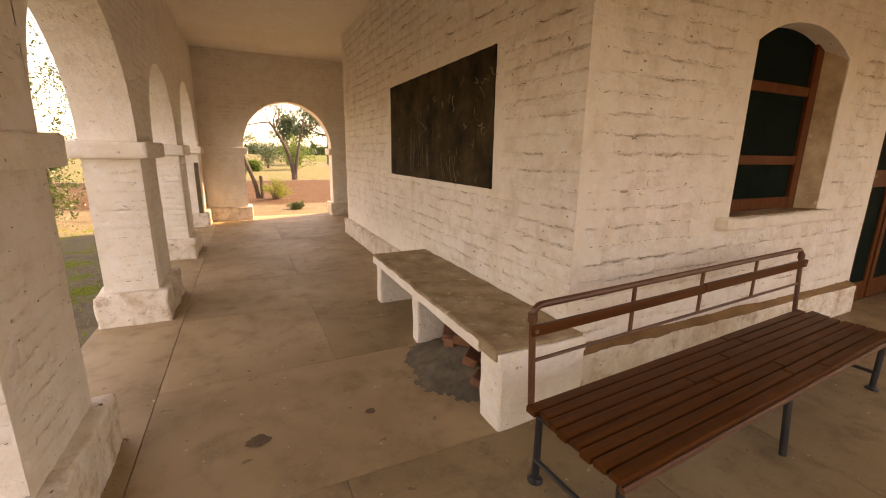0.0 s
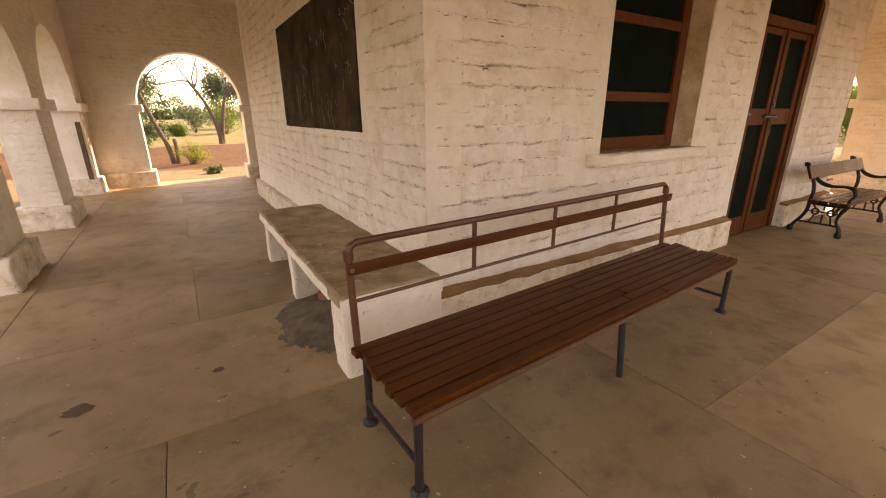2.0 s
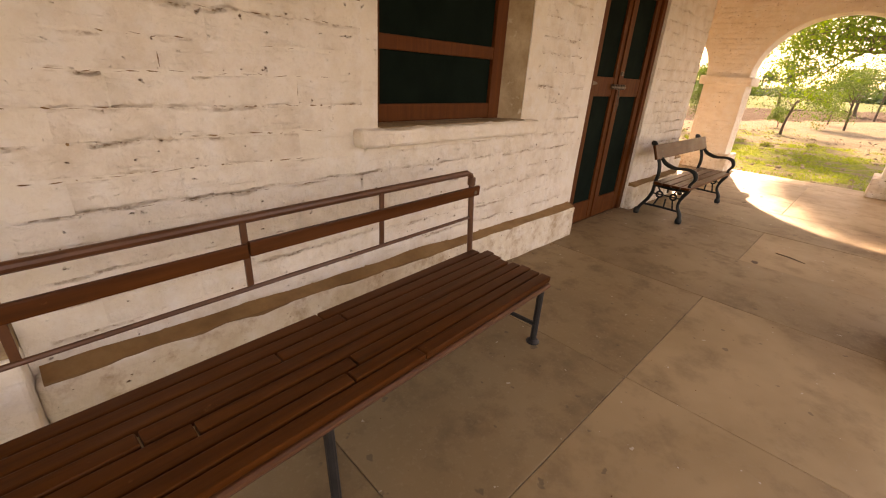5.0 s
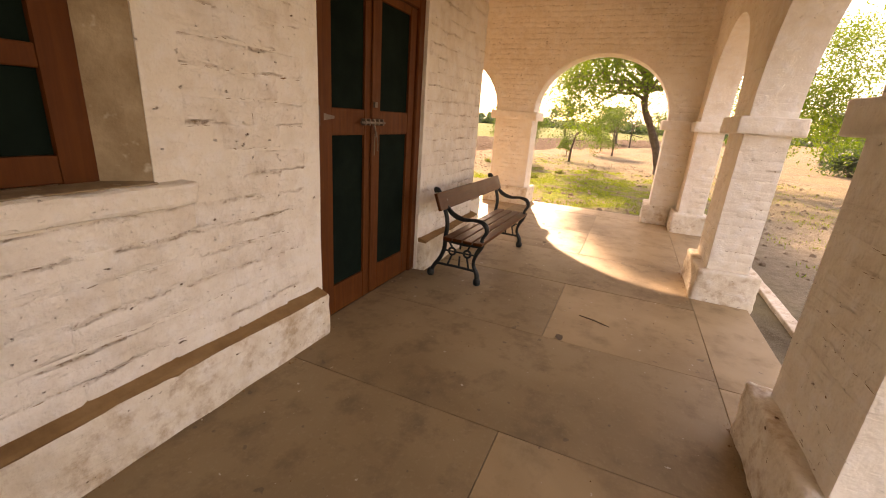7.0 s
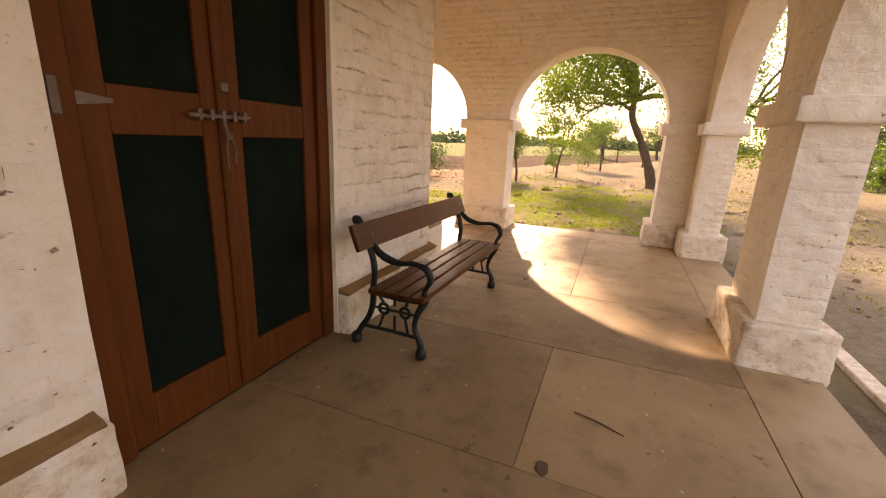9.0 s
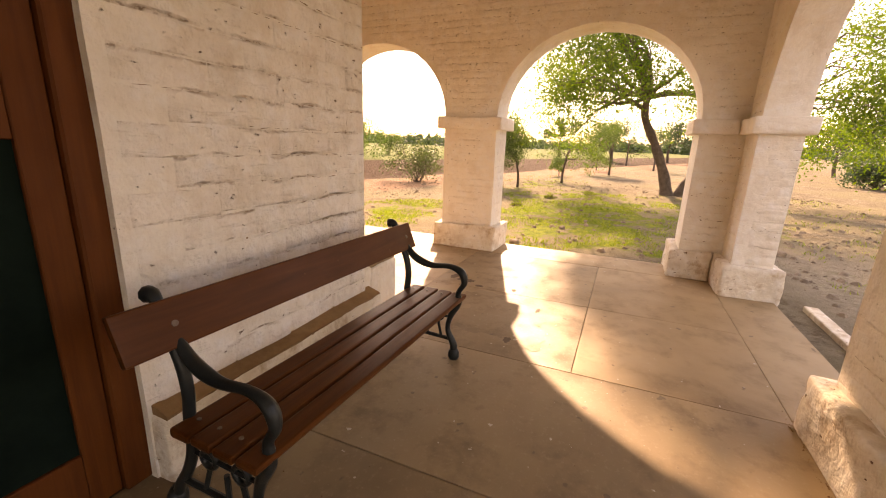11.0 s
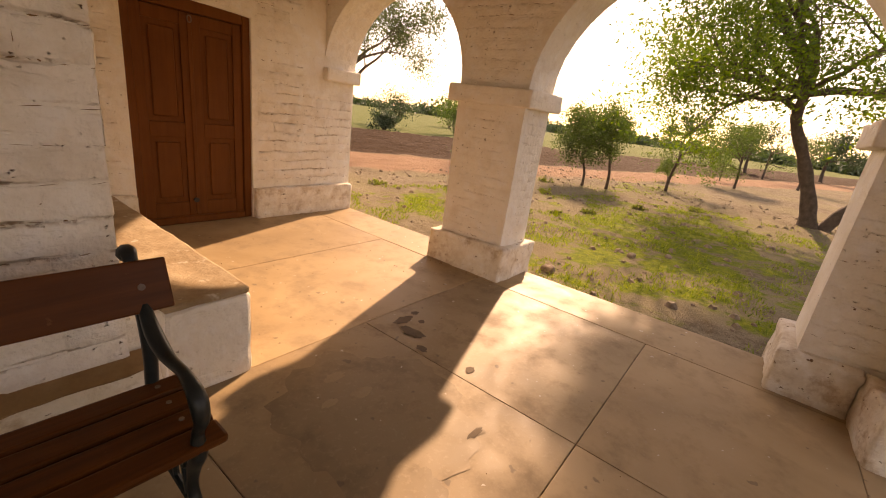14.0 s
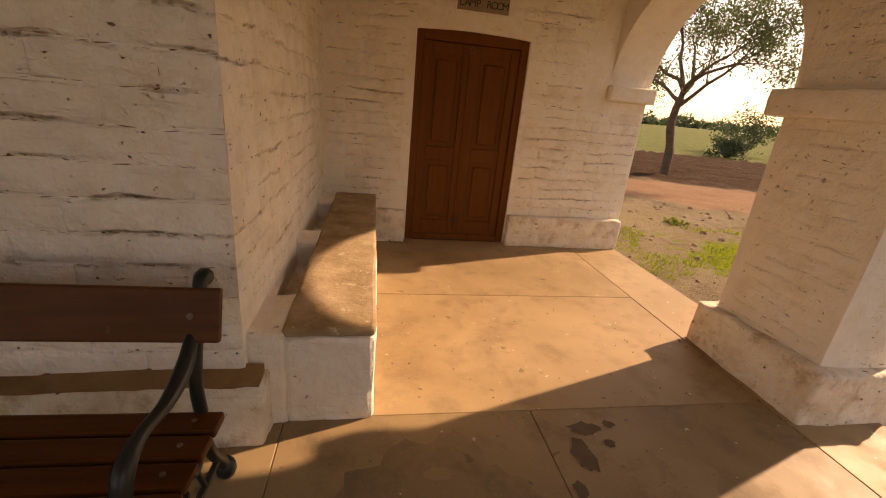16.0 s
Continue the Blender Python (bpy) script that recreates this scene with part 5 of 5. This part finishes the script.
# ---- floor slabs ----
def slab(x0, x1, y0, y1, coat=None):
    g = 0.0014
    bm = box((x0 + g, y0 + g, -0.06), (x1 - g, y1 - g, random.uniform(-0.0022, 0.001)), 0.003)
    ob = part("slab", bm, coat or M_SLAB, floor)
    return ob


RX = [-2.55, -1.55, -0.10, 0.83, 2.22, 3.62, 4.73, 5.93, 7.05, 8.25, 9.65]
SPLIT = {0, 3, 4, 6, 8, 9}
for n, (x0, x1) in enumerate(zip(RX, RX[1:])):
    top = -0.19 if x1 < 0 else 0.07
    if n in SPLIT:
        slab(x0, x1, -2.56, -1.43)
        slab(x0, x1, -1.43, top, M_SLAB_DARK)
    else:
        slab(x0, x1, -2.56, top, M_SLAB_DARK)
RY = [-0.19, 1.10, 2.45, 3.68, 4.92, 6.25, 8.10, 9.43]
for n, (y0, y1) in enumerate(zip(RY, RY[1:])):
    if n % 2 == 1:
        slab(-2.55, -1.35, y0, y1)
        slab(-1.35, 0.12, y0, y1)
    else:
        slab(-2.55, 0.12, y0, y1)
slab(0.12, 2.3, 6.5, 9.43)
for y0, y1 in ((0.07, 1.38), (1.38, 2.75)):
    slab(6.88, 9.65, y0, y1)
for y0, y1 in ((-2.56, -0.12), (-0.12, 0.70), (0.70, 2.75)):
    slab(9.65, 10.22, y0, y1)
for y0, y1 in ((-3.03, -0.3), (-0.3, 2.4), (2.4, 5.2), (5.2, 9.43)):
    slab(-3.25, -2.55, y0, y1)
for x0, x1 in ((-2.55, -0.4), (-0.4, 2.15), (2.15, 4.66), (4.66, 7.1), (7.1, 10.22)):
    slab(x0, x1, -3.03, -2.56)


def stain(points, z=0.0035):
    """a damp stain: a thin irregular film on the slabs"""
    bm = bmesh.new()
    rnd2 = random.Random(len(points) * 7 + int(points[0][0] * 100))
    for cx, cy, rx, ry in points:
        ring = [bm.verts.new((cx + rx * math.cos(a) * rnd2.uniform(0.65, 1.2), cy + ry * math.sin(a) * rnd2.uniform(0.65, 1.2), z)) for a in (k * math.tau / 18 for k in range(18))]
        bm.faces.new(ring)
    return part("damp_stain", bm, M_DAMP, floor, "dark damp stain")


M_DAMP = blotched("damp_cement", (0.11, 0.070, 0.040), (0.17, 0.112, 0.066), 6.0, 0.8, 0.1, 0.001)
for st in ([(8.47, -0.07, 0.085, 0.045)], [(8.40, -0.23, 0.055, 0.095)], [(8.56, -0.17, 0.03, 0.025)], [(8.62, -0.05, 0.035, 0.025)], [(8.35, -0.74, 0.035, 0.03)], [(-1.95, 0.31, 0.07, 0.05)], [(-1.29, 0.32, 0.035, 0.03)], [(8.30, -0.40, 0.03, 0.045)], [(7.3, -0.95, 0.05, 0.03)], [(4.78, -1.55, 0.05, 0.03)], [(7.95, -1.05, 0.06, 0.02)]):
    stain(st)


def worn_patch(cx, cy, rx, ry, seed, coat, label, z):
    """a broad worn film with a ragged edge, broken by bare flakes"""
    bm = bmesh.new()
    n = 72
    ring = []
    for k in range(n):
        a = k * math.tau / n
        q = 1.0 + 0.28 * noise.noise(Vector((math.cos(a) * 2.2, math.sin(a) * 2.2, seed))) + 0.12 * noise.noise(Vector((math.cos(a) * 7.0, math.sin(a) * 7.0, seed)))
        ring.append(bm.verts.new((cx + rx * q * math.cos(a), cy + ry * q * math.sin(a), z)))
    bm.faces.new(ring)
    return part("worn_patch", bm, coat, floor, label)


M_GREASY = floor_material("greasy_dark_cement", 0.68, 0.8)
worn_patch(7.72, -0.62, 0.44, 0.52, 3, M_GREASY, "dark greasy worn patch", 0.0022)
worn_patch(7.42, -1.05, 0.22, 0.16, 5, M_GREASY, "dark greasy worn patch", 0.0026)
for k, (fx, fy, fr) in enumerate([(7.74, -0.47, 0.045), (7.72, -0.28, 0.04), (7.58, -0.43, 0.03), (7.88, -0.72, 0.03)]):
    worn_patch(fx, fy, fr * 1.5, fr * 0.8, 20 + k, M_SLAB_DARK, "pale flake of newer cement", 0.0030)


# ---- crumbs of plaster, grit and dry leaf bits on the floor ----
def crumbs(name, label, mat, seed, n, size, along):
    rnd = random.Random(seed)
    verts, faces = [], []
    for _ in range(n):
        x0, x1, y0, y1 = rnd.choice(along)
        x, y = rnd.uniform(x0, x1), rnd.uniform(y0, y1)
        s = size * (0.35 + rnd.random() ** 2.5)
        k, t = len(verts), rnd.uniform(0, math.tau)
        for i in range(5):
            a = t + i * math.tau / 5
            verts.append((x + s * math.cos(a) * rnd.uniform(0.6, 1.3), y + s * math.sin(a) * rnd.uniform(0.5, 1.1), -0.003))
        verts.append((x + rnd.uniform(-0.3, 0.3) * s, y + rnd.uniform(-0.3, 0.3) * s, 0.001 + s * rnd.uniform(0.4, 0.8)))
        faces += [(k + i, k + (i + 1) % 5, k + 5) for i in range(5)]
    me = bpy.data.meshes.new(name)
    me.from_pydata(verts, [], faces)
    me.materials.append(mat)
    tagged(new(name, me), label, "debris", kind="stuff")


EDGES = [(0.1, 3.8, -0.13, -0.085), (5.3, 6.9, -0.13, -0.085), (-0.13, -0.085, 3.0, 6.5), (7.6, 7.8, 2.56, 2.62), (8.95, 9.7, 2.56, 2.62), (7.0, 7.06, 0.3, 2.5), (9.58, 9.66, -0.2, 0.75)]
for px0, px1 in south_piers[1:4]:
    EDGES.append((px0 - 0.12, px1 + 0.12, AY + 0.085, AY + 0.12))
for py0, py1 in west_piers[1:4]:
    EDGES.append((AX + 0.085, AX + 0.12, py0 - 0.12, py1 + 0.12))
OPEN_FLOOR = [(-2.4, 9.4, -2.6, -0.3), (7.3, 9.5, -0.3, 2.5), (-2.4, -0.7, -0.2, 7.0)]
crumbs("plaster_crumbs", "brown crumbs of plaster and dirt along the wall foot", M_DUST, 61, 900, 0.009, EDGES)
crumbs("floor_grit", "small dark grit and bits of dry leaf on the floor", M_GAP, 62, 420, 0.006, OPEN_FLOOR)


# ---- brick courses under the whitewash ----
def brick_mesh(rnd, w, h, deep, coat):
    """a shallow cushion: whitewash lies thick over the brick, deepest along the bed joints"""
    bm = bmesh.new()
    d = rnd.uniform(0.003, 0.006) * deep
    ix, iz = 0.013, h * 0.24
    out = [(-w, -h), (w, -h), (w, h), (-w, h)]
    lo = [bm.verts.new((x, 0.0002, z)) for x, z in out]
    hi = []
    for x, z in out:
        hi.append(bm.verts.new((x - math.copysign(ix, x) * rnd.uniform(0.4, 2.4), d + rnd.uniform(-0.0012, 0.001) * deep, z - math.copysign(iz, z) * rnd.uniform(0.3, 1.2))))
    c = bm.verts.new((rnd.uniform(-0.03, 0.03), d + 0.0004, rnd.uniform(-0.006, 0.006)))
    for k in range(4):
        bm.faces.new((lo[k], lo[(k + 1) % 4], hi[(k + 1) % 4], hi[k]))
        bm.faces.new((hi[k], hi[(k + 1) % 4], c))
    bmesh.ops.recalc_face_normals(bm, faces=bm.faces)
    me = bpy.data.meshes.new("brick")
    bm.to_mesh(me)
    bm.free()
    me.materials.append(coat)
    for p in me.polygons:
        p.use_smooth = True
    return me


brnd = random.Random(21)


def brick_set(w, h, deep, coat):
    return (w, h, coat, [brick_mesh(brnd, w / 2 - 0.001, h / 2 - 0.0015, deep, coat) for _ in range(12)], [brick_mesh(brnd, w / 4 - 0.001, h / 2 - 0.0015, deep, coat) for _ in range(5)])


BIG = brick_set(0.36, 0.122, 1.75, M_BRICK)
SOFT = brick_set(0.36, 0.105, 1.25, M_BRICK_LOW)
SMALL = brick_set(0.235, 0.083, 0.85, M_BRICK_SMALL)


def brickwork(wall, origin, u, normal, length, z0, z1, free, near, kind=BIG, gaps=0.85):
    """bricks on a face: origin at the foot, u along it; free(a, z) tells whether a corner may be built on, near(a, z) which are pieces of their own"""
    BW, BH, coat, FULL, HALF = kind
    o, u, nrm = Vector(origin), Vector(u), Vector(normal)
    rot = Matrix((u, nrm, Vector((0, 0, 1)))).transposed().to_4x4()
    flip = rot.determinant() < 0
    if flip:
        o = o + u * length
        u = -u
        rot = Matrix((u, nrm, Vector((0, 0, 1)))).transposed().to_4x4()
    count, verts, faces, cv, cf = 0, [], [], [], []

    def crack(a, z, along, upright):
        """a ragged sliver of dirt in a joint"""
        k, w = len(cv), brnd.uniform(0.0008, 0.0015 + 0.0035 * brnd.random() ** 2)
        mid = brnd.uniform(0.2, 0.8)
        pts = [(0, 0), (mid * 0.5, -w * brnd.uniform(0.3, 1)), (mid, -w), (1, 0), (0.5 + mid * 0.4, w * brnd.uniform(0.2, 1)), (mid * 0.4, w * brnd.uniform(0.1, 0.8))]
        dz = brnd.uniform(-0.008, 0.008)
        for f, s in pts:
            p = o + u * (a + (s if upright else f * along)) + nrm * 0.0042
            p.z += z + (f * along if upright else s + f * dz)
            cv.append(p)
        cf.append(tuple(range(k, k + 6)))

    def pit(a, z):
        """a small hole where the wash has broken away"""
        k, r = len(cv), 0.0015 + 0.0055 * brnd.random() ** 2.5
        for i in range(6):
            t = i * math.tau / 6
            p = o + u * (a + r * math.cos(t) * brnd.uniform(0.6, 1.5)) + nrm * 0.0042
            p.z += z + r * math.sin(t) * brnd.uniform(0.5, 1.1)
            cv.append(p)
        cf.append(tuple(range(k, k + 6)))
    row, z = 0, z0 + BH / 2
    while z + BH / 2 <= z1:
        a = BW * (0.25 if row % 2 else 0.5) + 0.001
        first = row % 2 == 1
        sag = brnd.uniform(-0.01, 0.01)
        while a < length:
            meshes, hw = (HALF, BW / 4) if first else (FULL, BW / 2)
            aa = length - a if flip else a
            if a + hw <= length + 0.002 and all(free(aa + s * hw, z + q * BH / 2) for s in (-1, 1) for q in (-1, 1)):
                me = brnd.choice(meshes)
                m = Matrix.Translation(o + u * a + Vector((0, 0, z + brnd.uniform(-0.006, 0.006) + sag * math.sin(a * 1.3))) + nrm * brnd.uniform(-0.0015, 0.002)) @ rot @ pose(0, 0, 0, brnd.uniform(-0.5, 0.5), brnd.uniform(-1.3, 1.3), brnd.uniform(-0.12, 0.12))
                if count < 290 and near(aa, z):
                    ob = new("brick", me)
                    ob.parent = wall
                    ob.matrix_basis = m
                    count += 1
                else:
                    k = len(verts)
                    verts += [m @ v.co for v in me.vertices]
                    faces += [[k + i for i in p.vertices] for p in me.polygons]
                zb = z - BH / 2 + sag * math.sin(a * 1.3) + brnd.uniform(-0.004, 0.004)
                busy = noise.noise(Vector((o.x + u.x * a, o.y + u.y * a, z)) * 1.1) + 0.5
                if brnd.random() < gaps * busy * 1.5:
                    q = -hw
                    while q < hw:
                        ln = brnd.uniform(0.012, 0.07)
                        crack(a + q, zb, min(ln, hw - q), False)
                        q += ln + brnd.uniform(0.0, 0.09)
                for _ in range(brnd.choice((0, 1, 1, 3)) if busy > 0.35 else 0):
                    crack(a + brnd.uniform(-hw, hw), zb + brnd.choice((0.0, brnd.uniform(0, BH))), brnd.uniform(0.006, 0.015), False)
                for _ in range(brnd.choice((0, 0, 1, 1, 2))):
                    pit(a + brnd.uniform(-hw, hw), zb + brnd.choice((0.0, 0.0, brnd.uniform(0, BH))))
                if brnd.random() < gaps * busy * 0.16:
                    crack(a - hw, zb + BH * brnd.uniform(0.05, 0.4), BH * brnd.uniform(0.2, 0.5), True)
            a += hw + (BW / 2)
            first = False
        z += BH
        row += 1
    for nm, vv, ff, mat in (("brickwork", verts, faces, coat), ("mortar_crack", cv, cf, M_GAP)):
        if vv:
            me = bpy.data.meshes.new(nm)
            me.from_pydata(vv, [], ff)
            me.polygons.foreach_set("use_smooth", [nm == "brickwork"] * len(ff))
            me.materials.append(mat)
            ob = new(nm, me)
            ob.parent = wall
            ob["kind"] = "stuff"


def clear_of(openings, margin=-0.003):
    def ok(a, z):
        for u0, u1, sill, spring, rise in openings:
            if u0 - margin < a < u1 + margin and z > sill - margin:
                if z < spring:
                    return False
                half, mid = (u1 - u0) / 2 + margin + 0.03, (u0 + u1) / 2
                if abs(a - mid) < half and (z - spring) < (rise + 0.03) * math.sqrt(1 - ((a - mid) / half) ** 2):
                    return False
        return True
    return ok


def arcade_free(openings):
    ok = clear_of(openings)
    return lambda a, z: ok(a, z) and not (CAPB - 0.01 < z < SPRING + 0.01)


Z0 = 0.30
brickwork(wall_south, (0, 0, 0), (1, 0, 0), (0, -1, 0), BX, Z0, CEIL, lambda a, z: clear_of([WIN, DOOR])(a, z) and not (1.42 < a < 3.15 and 1.04 < z < 1.18), lambda a, z: 2.6 < a < 7 and 0.3 < z < 1.9)
brickwork(wall_west, (0, 0, 0), (0, 1, 0), (-1, 0, 0), BY, 0.544, CEIL, lambda a, z: not (0.98 < a < 3.69 and 1.30 < z < 2.50), lambda a, z: a < 2.5 and 0.5 < z < 2.2)
brickwork(wall_east, (BX, 0, 0), (0, 1, 0), (1, 0, 0), LY, 0.544, CEIL, lambda a, z: True, lambda a, z: 0.5 < z < 2.2)
brickwork(wall_lamp_room, (BX, LY, 0), (1, 0, 0), (0, -1, 0), 10.2 - BX, 0.33, CEIL, lambda a, z: clear_of([LDOOR])(a, z) and not (8.04 - BX < a < 8.69 - BX and 2.17 < z < 2.52) and not (a > 9.65 - BX and 1.55 < z), lambda a, z: z < 2.3, SOFT, 1.0)
brickwork(arcade_west, (AX, AY - TH, 0), (0, 1, 0), (1, 0, 0), AN + TH - AY + TH, 0.33, CEIL, arcade_free(west_open), lambda a, z: 2.9 < a < 7 and z < 2.2, SMALL, 0.38)
brickwork(arcade_south, (AX, AY, 0), (1, 0, 0), (0, 1, 0), AE - AX, 0.33, CEIL, arcade_free(south_open), lambda a, z: a > 5.5 and z < 2.4, SMALL, 0.38)
brickwork(arcade_east, (AE, AY - TH, 0), (0, 1, 0), (-1, 0, 0), LY - AY + TH, 0.33, CEIL, arcade_free(east_open), lambda a, z: a > 0.8 and z < 2.6, SMALL, 0.38)
brickwork(arcade_north, (AX, AN, 0), (1, 0, 0), (0, -1, 0), 5.0, 0.33, CEIL, arcade_free(north_open), lambda a, z: z < 2.6, SMALL, 0.38)
for y0, y1 in west_piers[1:4]:
    for yy, s in ((y0, -1), (y1, 1)):
        brickwork(arcade_west, (AX - TH, yy, 0), (1, 0, 0), (0, s, 0), TH, 0.33, CAPB - 0.01, lambda a, z: True, lambda a, z: False, SMALL, 0.4)
for x0, x1 in south_piers[2:]:
    brickwork(arcade_south, (x0, AY - TS, 0), (0, 1, 0), (-1, 0, 0), TS, 0.33, CAPB - 0.01, lambda a, z: True, lambda a, z: False, SMALL, 0.4)
brickwork(arcade_east, (AE, -0.035, 0), (1, 0, 0), (0, -1, 0), TH, 0.33, CAPB - 0.01, lambda a, z: True, lambda a, z: False, SMALL, 0.4)
